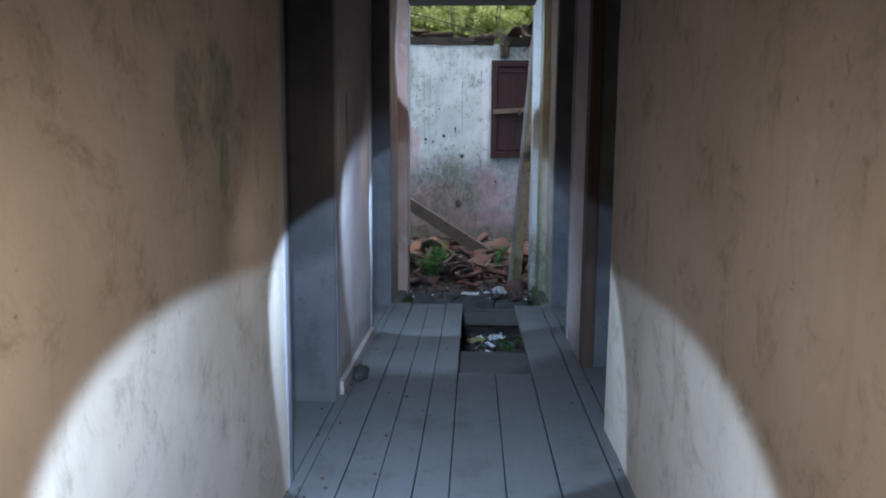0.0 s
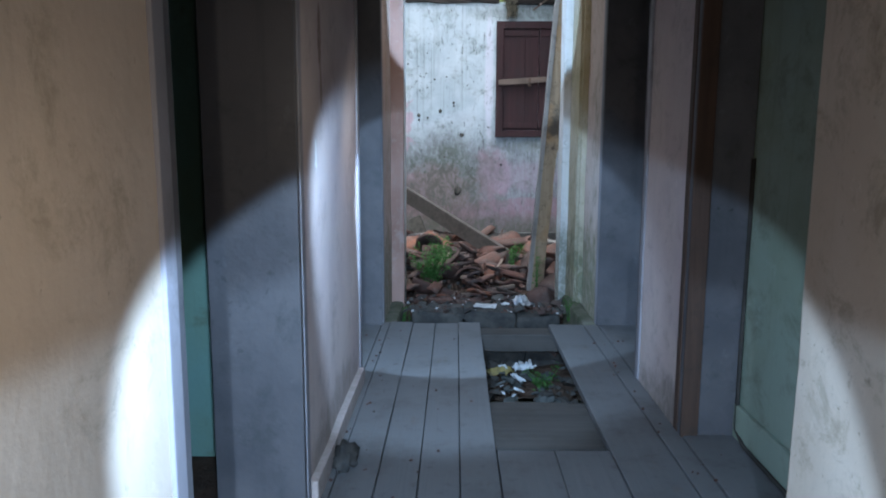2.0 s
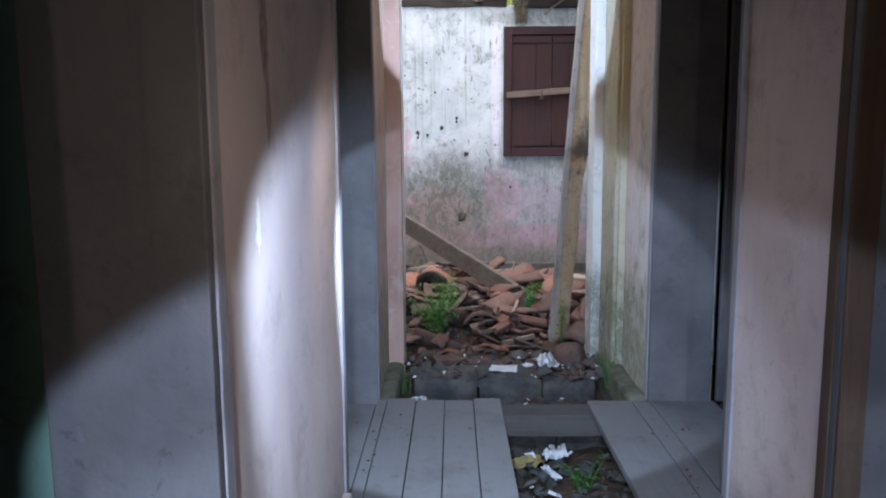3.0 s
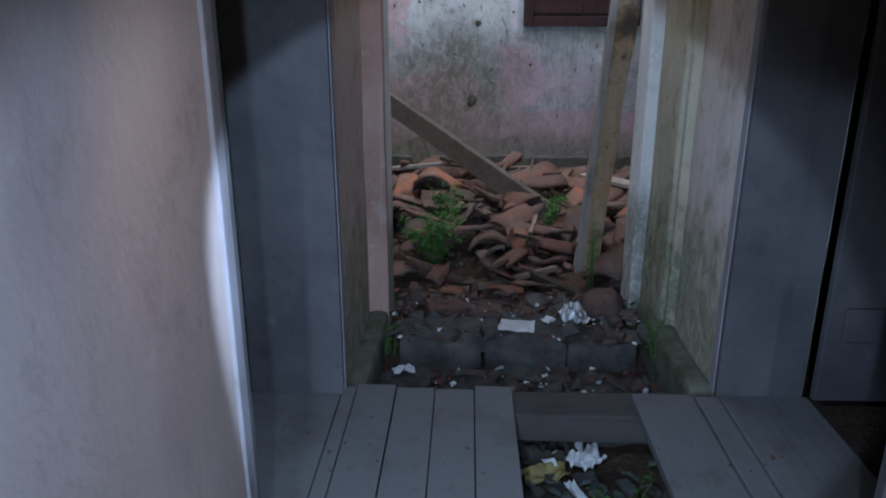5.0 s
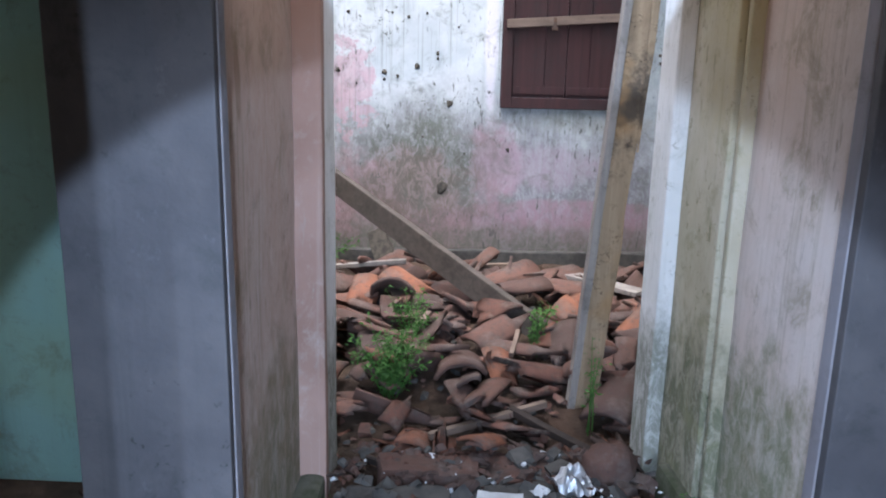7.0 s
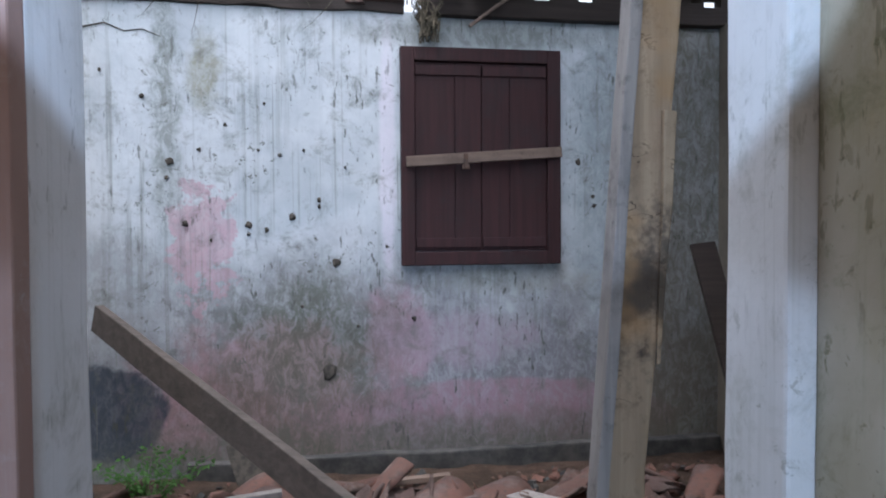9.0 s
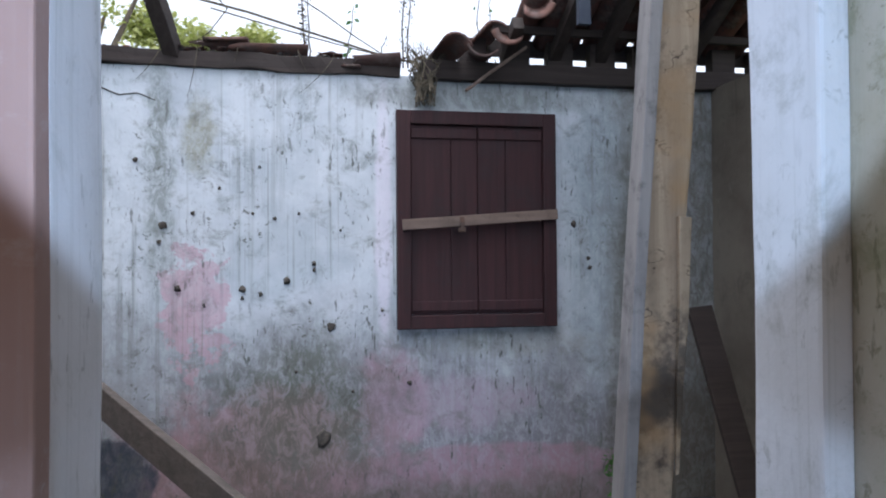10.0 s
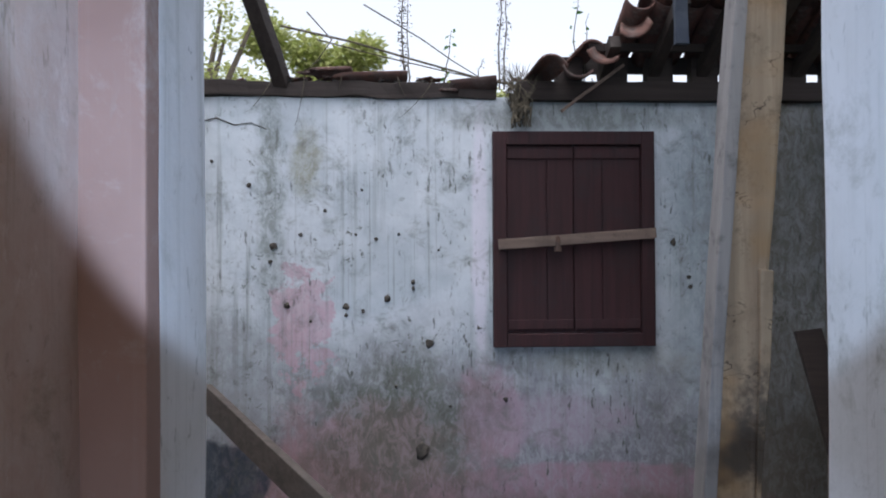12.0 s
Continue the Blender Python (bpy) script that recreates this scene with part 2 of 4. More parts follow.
FARWALL = plaster(
    "weathered_white_limewash", (0.58, 0.61, 0.635), (0.44, 0.48, 0.51), (0.13, 0.135, 0.115), 0.6, 0.7, specks=0.95, low=2.4, peel=0.9, ticks=0.85,
    # first blot: broad grey tone that darkens the lower wall
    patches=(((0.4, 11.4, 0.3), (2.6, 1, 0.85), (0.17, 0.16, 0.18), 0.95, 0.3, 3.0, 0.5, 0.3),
             ((-0.80, 11.4, 1.34), (0.17, 1, 0.36), (0.50, 0.31, 0.36), 0.75, 0.9, 7.0, 0.1, 0.3),
             ((-0.45, 11.4, 0.35), (0.7, 1, 0.5), (0.40, 0.24, 0.27), 0.85, 0.45, 5.0, 0.3, 0.25),
             ((0.36, 11.4, 0.72), (0.22, 1, 0.32), (0.36, 0.23, 0.28), 0.8, 0.4, 5.0, 0.25, 0.3),
             ((0.75, 11.4, 0.72), (0.5, 1, 0.16), (0.36, 0.28, 0.34), 0.6, 0.4, 5.0, 0.4, 0.4),
             ((0.95, 11.4, 0.17), (1.3, 1, 0.29), (0.30, 0.19, 0.23), 0.8, 0.1, 5.0, 0.06, 0.35),
             ((0.31, 11.4, 1.85), (0.05, 1, 0.72), (0.70, 0.64, 0.72), 0.6, 0.3, 5.0, 0.3, 0.2),
             ((-0.18, 11.4, 0.72), (0.55, 1, 0.40), (0.085, 0.09, 0.06), 0.85, 0.4, 4.0, 0.7, 0.5),
             ((-0.35, 11.4, 0.30), (0.55, 1, 0.32), (0.10, 0.10, 0.075), 0.55, 0.6, 7.0, 0.6, 0.6),
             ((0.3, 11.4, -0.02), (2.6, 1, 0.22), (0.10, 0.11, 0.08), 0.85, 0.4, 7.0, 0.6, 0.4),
             ((-1.40, 11.4, 1.05), (0.42, 1, 0.34), (0.30, 0.30, 0.31), 0.8, 0.35, 5.0, 0.4, 0.6),
             ((-1.40, 11.4, 0.33), (0.39, 1, 0.29), (0.045, 0.055, 0.075), 0.93, 0.15, 6.0, 0.08, 0.2),
             # next two blots paint the roof's shade into the right of the wall
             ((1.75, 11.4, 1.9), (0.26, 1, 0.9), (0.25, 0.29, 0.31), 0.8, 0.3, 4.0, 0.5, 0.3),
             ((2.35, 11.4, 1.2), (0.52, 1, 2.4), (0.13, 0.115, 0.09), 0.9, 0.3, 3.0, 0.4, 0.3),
             ((1.1, 11.4, 1.1), (0.5, 1, 0.09), (0.30, 0.30, 0.27), 0.7, 0.5, 9.0, 0.4, 0.5),
             ((0.9, 11.4, 2.63), (0.7, 1, 0.09), (0.16, 0.17, 0.15), 0.8, 0.4, 7.0, 0.5, 0.4),
             ((-0.78, 11.4, 2.35), (0.09, 1, 0.2), (0.26, 0.25, 0.17), 0.8, 0.5, 9.0, 0.5, 0.5),
             ((-1.0, 11.4, 2.2), (0.08, 1, 0.7), (0.22, 0.24, 0.22), 0.8, 0.6, 12.0, 0.5, 0.8)))
# stained plaster whose base is darkened to carry the shade under the roof
ROOMWALL = plaster("stained_shaded_room_plaster", (0.17, 0.148, 0.118), (0.12, 0.10, 0.08), (0.09, 0.08, 0.062), 0.6, 0.6)
CEILING = plaster("smoked_ceiling_boards", (0.16, 0.13, 0.10), (0.12, 0.10, 0.08), (0.05, 0.04, 0.04), 0.4, 0.0)
PLANK = timber("grey_painted_floorboards", (0.11, 0.10, 0.095), (0.14, 0.13, 0.125), 1, (0.06, 0.055, 0.05), 0.6,
               (0.125, 0.125, 0.13), 0.78, 0.6)
JOIST = timber("bare_grey_joist", (0.058, 0.054, 0.052), (0.085, 0.078, 0.073), 0)
SHUTTER = timber("oxblood_shutter_paint", (0.046, 0.016, 0.017), (0.024, 0.010, 0.011), 2, (0.022, 0.017, 0.018), 0.7, rough=0.7)
BAR = timber("bare_bar_wood", (0.20, 0.145, 0.115), (0.14, 0.10, 0.08), 0)
POST = timber("raw_prop_timber", (0.38, 0.28, 0.185), (0.24, 0.17, 0.11), 2, (0.13, 0.085, 0.05), 0.95,
              blot=((0.71, 8.7, 1.27), (0.2, 0.2, 0.14), (0.018, 0.015, 0.014)), cracks=True)
GREYWOOD = timber("weathered_grey_timber", (0.30, 0.27, 0.25), (0.20, 0.18, 0.17), 2, dirty=0.6)
OLDPLANK = timber("old_brown_plank", (0.10, 0.082, 0.07), (0.06, 0.049, 0.043), 0, dirty=0.6)
BROWNTRIM = timber("brown_trim_paint", (0.085, 0.05, 0.036), (0.055, 0.034, 0.026), 2, dirty=0.6)
DARKWOOD = timber("dark_roof_timber", (0.042, 0.030, 0.025), (0.022, 0.016, 0.014), 0, dirty=0.6)
DARKWOOD_Y = timber("dark_rafter_timber", (0.055, 0.042, 0.036), (0.03, 0.022, 0.019), 1, dirty=0.6)


def earth():
    n = Nodes("rubble_earth")
    col = n.mix(n.step(n.noise(5.0, 8.0, 0.7), 0.35, 0.65), (0.055, 0.04, 0.03), (0.10, 0.066, 0.05))
    col = n.mix(n.step(n.noise(22.0, 5.0, 0.7), 0.6, 0.75), col, (0.16, 0.13, 0.11))
    return n.done(col, 0.95, n.noise(30.0, 8.0, 0.7), 0.05, 0.9, 0.1)


def clay(name, a, b, c):
    n = Nodes(name)
    col = n.mix(n.random(), a, b)
    col = n.mix(n.step(n.noise(9.0, 7.0, 0.65), 0.42, 0.68), col, c)
    col = n.mix(n.calc("MULTIPLY", n.step(n.noise(34.0, 5.0, 0.7), 0.52, 0.70), 0.75), col, (0.06, 0.052, 0.046))
    col = n.mix(n.calc("MULTIPLY", n.step(n.noise(6.0, 8.0, 0.75), 0.5, 0.68), 0.55), col, (0.16, 0.135, 0.12))
    return n.done(col, 0.9, n.noise(45.0, 6.0, 0.7), 0.01, 0.6, 0.2)


EARTH = earth()
CLAY = clay("broken_roof_clay", (0.15, 0.076, 0.058), (0.062, 0.044, 0.04), (0.085, 0.058, 0.052))
CLAY_RED = clay("fresh_broken_clay", (0.22, 0.088, 0.052), (0.15, 0.072, 0.05), (0.11, 0.064, 0.052))
CLAY_OLD = clay("weathered_roof_clay", (0.12, 0.055, 0.04), (0.075, 0.04, 0.034), (0.045, 0.032, 0.028))


def plain(name, colour, alt, rough=0.8, scale=12.0, metal=0.0):
    n = Nodes(name)
    return n.done(n.mix(n.step(n.noise(scale, 6.0, 0.65), 0.3, 0.7), colour, alt), rough, n.noise(scale * 4, 5.0), 0.006, 0.4, 0.3, metal)


LEDGE = plain("mossy_ledge_plaster", (0.13, 0.125, 0.10), (0.05, 0.06, 0.032), 0.95, 9.0)
STONE = plain("dark_sill_stone", (0.035, 0.035, 0.036), (0.085, 0.08, 0.074), 0.9, 9.0)
PIT = plain("dark_pit", (0.045, 0.04, 0.034), (0.10, 0.085, 0.07), 0.95, 30.0)
PAPER = plain("white_litter", (0.60, 0.62, 0.65), (0.42, 0.43, 0.45), 0.6, 8.0)
FOIL = plain("crumpled_foil", (0.60, 0.62, 0.66), (0.40, 0.42, 0.46), 0.42, 20.0, 0.8)
IRON = plain("rusty_iron", (0.06, 0.045, 0.04), (0.11, 0.06, 0.04), 0.7, 30.0)
BLUEPLASTIC = plain("dull_blue_sheet", (0.018, 0.026, 0.045), (0.035, 0.042, 0.055), 0.6, 5.0)
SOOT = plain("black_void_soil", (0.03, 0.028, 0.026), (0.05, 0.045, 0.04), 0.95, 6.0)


def leafy(name, a, b):
    """Leaves that let some light through."""
    n = Nodes(name)
    geo = n.t.nodes.new("ShaderNodeNewGeometry")
    col = n.mix(geo.outputs["Random Per Island"], a, b)
    n.done(col, 0.6, None, spec=0.25)
    thin = n.t.nodes.new("ShaderNodeBsdfTranslucent")
    n.link(col, thin.inputs["Color"])
    both = n.t.nodes.new("ShaderNodeMixShader")
    both.inputs[0].default_value = 0.45
    n.t.links.new(n.b.outputs[0], both.inputs[1])
    n.t.links.new(thin.outputs[0], both.inputs[2])
    n.t.links.new(both.outputs[0], n.t.nodes["Material Output"].inputs["Surface"])
    return n.m


LEAF = leafy("tree_leaves", (0.29, 0.34, 0.09), (0.50, 0.51, 0.22))
WEED = leafy("weed_leaves", (0.05, 0.13, 0.03), (0.09, 0.20, 0.05))
STALK = plain("dry_stalk", (0.065, 0.055, 0.04), (0.11, 0.09, 0.06), 0.9, 30.0)
BARK = plain("tree_bark", (0.10, 0.08, 0.06), (0.15, 0.12, 0.09), 0.9, 10.0)
GROUND = plain("grassy_soil", (0.08, 0.10, 0.04), (0.12, 0.11, 0.06), 0.95, 2.0)


# ---- shaping helpers ----
def mesh_from(bm, name, material, smooth=False):
    me = bpy.data.meshes.new(name)
    bmesh.ops.recalc_face_normals(bm, faces=bm.faces)
    for f in bm.faces:
        f.smooth = smooth
    bm.to_mesh(me)
    bm.free()
    me.materials.append(material)
    return me


def part(name, bm, material, parent=None, label="", smooth=False):
    ob = new(name, mesh_from(bm, name, material, smooth))
    if parent is not None:
        ob.parent = parent
    if label:
        ob["label"] = label
    return ob


def thing(name, label, category, group="", at=(0, 0, 0), kind=""):
    ob = new(name)
    ob.empty_display_size = 0.1
    ob.location = at
    return tagged(ob, label, category, group, kind)


def box(x0, x1, y0, y1, z0, z1, bevel=0.004, rough=0.0, grid=0.0, seed=0.0):
    """A block, with worn edges; grid and rough make its faces uneven."""
    bm = bmesh.new()
    bmesh.ops.create_cube(bm, size=1.0)
    for v in bm.verts:
        v.co = Vector(((x0 + x1) / 2 + v.co.x * (x1 - x0), (y0 + y1) / 2 + v.co.y * (y1 - y0), (z0 + z1) / 2 + v.co.z * (z1 - z0)))
    if bevel:
        bmesh.ops.bevel(bm, geom=list(bm.edges), offset=bevel, segments=2, affect="EDGES", profile=0.6)
    if grid:
        for axis, low, high in ((0, x0, x1), (1, y0, y1), (2, z0, z1)):
            steps = int((high - low) / grid)
            normal = Vector((axis == 0, axis == 1, axis == 2))
            for k in range(1, steps):
                at = normal * (low + (high - low) * k / steps)
                bmesh.ops.bisect_plane(bm, geom=list(bm.verts) + list(bm.edges) + list(bm.faces), plane_co=at, plane_no=normal)
        for v in bm.verts:
            v.co += rough * noise.noise_vector(v.co * 2.3 + Vector((seed, seed, 0)))
            v.co += rough * 0.4 * noise.noise_vector(v.co * 9.0)
    return bm


def beam(a, b, wide, deep, up=(0, 0, 1), bevel=0.006, rough=0.0, cuts=8, taper=1.0):
    """A timber from a to b."""
    a, b = Vector(a), Vector(b)
    way = (b - a).normalized()
    side = way.cross(Vector(up)).normalized()
    top = side.cross(way)
    bm = box(-wide / 2, wide / 2, 0, (b - a).length, -deep / 2, deep / 2, bevel)
    if cuts:
        for k in range(1, cuts):
            bmesh.ops.bisect_plane(bm, geom=list(bm.verts) + list(bm.edges) + list(bm.faces), plane_co=(0, (b - a).length * k / cuts, 0), plane_no=(0, 1, 0))
    length = (b - a).length
    for v in bm.verts:
        s = 1 + (taper - 1) * v.co.y / length
        c = v.co + rough * noise.noise_vector(v.co * 5 + a)
        v.co = a + side * c.x * s + way * c.y + top * c.z * s
    return bm


def merged(*parts):
    out = bmesh.new()
    for bm in parts:
        me = bpy.data.meshes.new("joined")
        bm.to_mesh(me)
        bm.free()
        out.from_mesh(me)
        bpy.data.meshes.remove(me)
    return out


def tube(points, radius, sides=6, taper=0.3):
    """A stalk or wire along points."""
    bm = bmesh.new()
    rings = []
    for k, p in enumerate(points):
        p = Vector(p)
        ahead = (Vector(points[min(k + 1, len(points) - 1)]) - Vector(points[max(k - 1, 0)])).normalized()
        side = ahead.orthogonal().normalized()
        over = ahead.cross(side)
        r = radius * (1 - (1 - taper) * k / max(1, len(points) - 1))
        rings.append([bm.verts.new(p + r * (math.cos(6.2832 * s / sides) * side + math.sin(6.2832 * s / sides) * over)) for s in range(sides)])
    for ra, rb in zip(rings, rings[1:]):
        for s in range(sides):
            bm.faces.new((ra[s], ra[(s + 1) % sides], rb[(s + 1) % sides], rb[s]))
    bm.faces.new(rings[0])
    bm.faces.new(rings[-1])
    return bm


# ---- the hall ----
XL, XR, TOP = -0.545, 0.83, 3.1


def wall(name, x0, x1, y0, y1, z0, z1, material, label="", rough=0.006, grid=0.16, bevel=0.014):
    ob = part(name, box(x0, x1, y0, y1, z0, z1, bevel, rough, grid), material, None)
    return tagged(ob, label or "old plastered wall with faded stained paint", "wall", kind="structure")


wall("wall_left_1", XL - 0.33, XL, -3.2, 3.70, -0.4, TOP, OCHRE, "ochre and rose painted plaster wall with green patches")
wall("wall_left_2", XL - 0.265, XL, 4.665, 5.985, -0.4, TOP, ROSE, "faded rose plaster wall with scratches")
wall("wall_left_3", XL - 0.33, XL - 0.015, 7.07, 7.94, -0.4, TOP, MOSSY, "damp rose plaster reveal, mossy at its foot, warm light tinted in")
wall("wall_left_lintel_1", XL - 0.33, XL, 3.70, 4.665, 2.6, TOP, ROSE, bevel=0.004)
wall("wall_left_lintel_2", XL - 0.33, XL, 5.985, 7.07, 2.6, TOP, ROSE, bevel=0.004)
wall("wall_right_1", 0.79, 1.07, -3.2, 4.34, -0.4, TOP, OCHRE, "ochre painted plaster wall, rubbed and stained")
wall("wall_right_2", XR, 1.07, 5.36, 6.06, -0.4, TOP, ROSE, "faded rose plaster wall, rubbed pale")
wall("wall_right_3", XR, 1.15, 7.10, 7.94, -0.4, TOP, MOSSY, "damp white and rose plaster reveal with moss, warm light tinted in")
wall("wall_right_lintel_1", XR, 1.07, 4.34, 5.36, 2.6, TOP, ROSE, bevel=0.004)
wall("wall_right_lintel_2", XR, 1.07, 6.06, 7.10, 2.6, TOP, ROSE, bevel=0.004)
wall("wall_infill", 1.055, 1.17, 4.32, 5.38, -0.4, 2.62, SAGE, "pale sage plaster infill closing an old doorway", bevel=0.0)
tagged(part("skirting_infill", box(1.035, 1.054, 4.37, 5.33, -0.01, 0.13), SAGE), "dirty sage skirting board", "skirting", kind="structure")
# the front of the house, behind the first steps
wall("wall_front_left", -3.6, -0.35, -3.55, -3.2, -0.4, TOP, ROSE)
wall("wall_front_right", 0.65, 3.6, -3.55, -3.2, -0.4, TOP, ROSE)
wall("wall_front_middle", -0.35, 0.65, -3.55, -3.2, -0.4, TOP, ROSE, bevel=0.004)
for k, (x0, x1, y0, y1) in enumerate(((-3.9, -0.35, -3.55, 5.9), (-1.75, -0.35, 5.9, 8.2), (-3.9, -1.75, 7.3, 8.2), (-3.9, -2.3, 5.9, 7.3), (-2.3, -1.75, 5.9, 6.7), (0.65, 3.9, -3.55, 8.2), (-0.35, 0.65, -3.55, 8.2))):
    ceil = part("ceiling_%d" % (k + 1), box(x0, x1, y0, y1, TOP, TOP + 0.12, 0.0), CEILING)
    tagged(ceil, "dark smoked board ceiling", "ceiling", kind="structure")

# side rooms
wall("wall_room_left", -3.9, -3.6, -3.55, 8.2, -0.4, TOP, TEAL, "dim teal painted side room wall", grid=0.5)
wall("wall_room_right", 3.6, 3.9, -3.55, 8.2, -0.4, TOP, TEAL, "dim teal painted side room wall", grid=0.5)
wall("wall_room_left_cross", -3.6, XL - 0.266, 5.2, 5.42, -0.4, TOP, TEAL, "teal painted partition wall", grid=0.4, bevel=0.0)
wall("wall_room_right_cross", 1.15, 3.6, 5.2, 5.42, -0.4, TOP, TEAL, "teal painted partition wall", grid=0.4, bevel=0.0)

# cross wall at the end of the hall, with the open doorway
wall("wall_cross_left", -3.6, XL - 0.05, 7.942, 8.24, -0.4, TOP, TEAL, "thick cross wall, teal on the room side", grid=0.3)
wall("wall_cross_right", 0.84, 3.6, 7.942, 8.29, -0.4, TOP, TEAL, "thick cross wall, teal on the room side", grid=0.3)
wall("wall_cross_lintel", XL, 0.84, 7.944, 8.22, 2.72, TOP, ROSE, bevel=0.004)


# doorways: painted jamb boards and trim
def door_lining(name, label, side, near, far, deep, material=SLATE, trim=None):
    """Frame boards that line a doorway in a side wall; side is +1 on the right."""
    face = XR if side > 0 else XL
    frame_thing = thing(name, label, "door frame", kind="structure")
    a, b = sorted((face - side * 0.006, face + side * deep))
    for y0, y1 in ((near - 0.002, near + 0.028), (far - 0.028, far + 0.002)):
        part("jamb", box(a, b, y0, y1, -0.03, 2.6, 0.004, 0.002, 0.3), material, frame_thing)
    for y0, y1 in ((near - 0.05, near - 0.003), (far + 0.003, far + 0.05)):
        c, d = sorted((face - side * 0.009, face + side * 0.02))
        part("architrave", box(c, d, y0, y1, -0.01, 2.64, 0.004, 0.002, 0.3), trim or TRIM, frame_thing)
    part("head", box(a, b, near + 0.028, far - 0.028, 2.56, 2.6), material, frame_thing)
    return frame_thing


door_lining("door_frame_1", "dark slate painted wooden door lining", -1, 3.70, 4.665, 0.27)
door_lining("door_frame_2", "dark slate painted wooden door lining", -1, 5.985, 7.07, 0.335)
door_3 = door_lining("door_frame_3", "brown and slate painted door lining, scuffed", 1, 4.34, 5.36, 0.22, trim=BROWNTRIM)
door_lining("door_frame_4", "dark slate painted wooden door lining", 1, 6.06, 7.10, 0.3)

part("casing", box(0.824, 0.892, 5.316, 5.331, -0.01, 2.6, 0.003, 0.002, 0.3), BROWNTRIM, door_3, "chipped brown casing strip")

end_frame = thing("door_frame_5", "mossy whitewashed frame of the open end doorway", "door frame", kind="structure")
part("post", box(XL - 0.02, -0.470, 7.985, 8.235, -0.3, 2.70, 0.008, 0.005, 0.14), FRAME_WHITE, end_frame)
# board added so that the post front can have the shade-darkened colour
part("casing", box(XL - 0.03, -0.466, 7.925, 7.983, -0.3, 2.70, 0.006, 0.004, 0.14), FRAME_FRONT, end_frame, "flaking rose front of the frame post, darkened for shade")
part("post", box(0.775, 0.86, 7.72, 8.089, -0.3, 2.70, 0.008, 0.005, 0.14), FRAME_PAINT, end_frame)
part("stop", box(0.720, 0.839, 8.09, 8.288, -0.3, 2.70, 0.01, 0.006, 0.14), FRAME_WHITE, end_frame)
part("bead", box(0.79, 0.84, 7.675, 7.705, -0.1, 2.70, 0.008, 0.002, 0.2), FRAME_PAINT, end_frame)
part("head", box(-0.469, 0.719, 7.97, 8.21, 2.665, 2.72, 0.006, 0.004, 0.2), DARKWOOD, end_frame)

# floorboards over joists
floor = thing("floor", "worn grey-painted wooden floorboards with a missing strip", "floor", kind="structure")
EDGES = [-0.495, -0.35, -0.205, -0.06, 0.08]
for k in range(4):
    w0, w1 = EDGES[k] + 0.002, EDGES[k + 1] - 0.002
    part("plank", box(w0, w1, -3.2, 7.106 - 0.012 * ((k * 7) % 3), -0.035 - 0.002 * k, 0.0 - 0.002 * ((k * 5) % 3), 0.003, 0.002, 0.25, k), PLANK, floor)
for k, (w0, w1) in enumerate(((0.08, 0.30), (0.30, 0.512))):
    part("plank", box(w0 + 0.002, w1 - 0.002, -3.2, 5.154 + 0.006 * k, -0.037, -0.001 * k, 0.003, 0.002, 0.25, 5 + k), PLANK, floor)
for k, (w0, w1) in enumerate(((0.512, 0.74), (0.74, 0.83))):
    part("plank", box(w0 + 0.004, w1 - 0.004, -3.2, 7.072 - 0.01 * k, -0.036, -0.001 - 0.002 * k, 0.005, 0.002, 0.25, 8 + k), PLANK, floor)
part("plank", box(-0.544, -0.497, -3.2, 7.09, -0.036, -0.002, 0.003, 0.002, 0.25, 12), PLANK, floor)
for y0, y1, x0, x1 in ((3.73, 4.635, -0.88, -0.549), (6.015, 7.04, -0.88, -0.549), (4.37, 5.33, 0.834, 1.05), (6.09, 7.07, 0.834, 1.15)):
    part("threshold", box(x0, x1, y0, y1, -0.035, -0.003, 0.004, 0.002, 0.2), PLANK, floor)
for y0, wide, deep in ((6.99, 0.17, -0.05), (5.31, 0.52, -0.06), (4.58, 0.50, -0.045), (2.0, 0.50, -0.045), (0.0, 0.50, -0.045)):
    part("joist", box(-0.545, 0.83, y0, y0 + wide, deep - 0.11, deep, 0.008, 0.008, 0.15), JOIST, floor, "bare grey timber joist under the boards")

for name, x0, x1 in (("floor_room_left", -3.6, -0.86), ("floor_room_right", 1.15, 3.6)):
    tagged(part(name, box(x0, x1, -3.2, 7.87, -0.2, -0.06, 0.0, 0.012, 0.4), EARTH), "dirt-covered side room floor", "floor", kind="structure")

# soil under the boards and the rubble floor beyond
def heap(x, y):
    """Height of the rubble at a place."""
    z = -0.34 + 0.16 * min(1, max(0, (y - 7.1) / 0.8)) + 0.11 * min(1, max(0, (y - 8.0) / 1.4))
    z += 0.05 * math.exp(-((x + 0.1) ** 2 / 0.8 + (y - 9.9) ** 2 / 0.5))
    return z + 0.035 * noise.noise(Vector((x * 3, y * 3, 0))) + 0.02 * noise.noise(Vector((x * 9, y * 9, 4)))


def sheet(x0, x1, y0, y1, step, height):
    nx, ny = int((x1 - x0) / step) + 1, int((y1 - y0) / step) + 1
    verts = []
    for j in range(ny + 1):
        for i in range(nx + 1):
            x, y = x0 + (x1 - x0) * i / nx, y0 + (y1 - y0) * j / ny
            verts.append((x, y, height(x, y)))
    faces = [(j * (nx + 1) + i, j * (nx + 1) + i + 1, (j + 1) * (nx + 1) + i + 1, (j + 1) * (nx + 1) + i) for j in range(ny) for i in range(nx)]
    me = bpy.data.meshes.new("sheet")
    me.from_pydata(verts, [], faces)
    return me


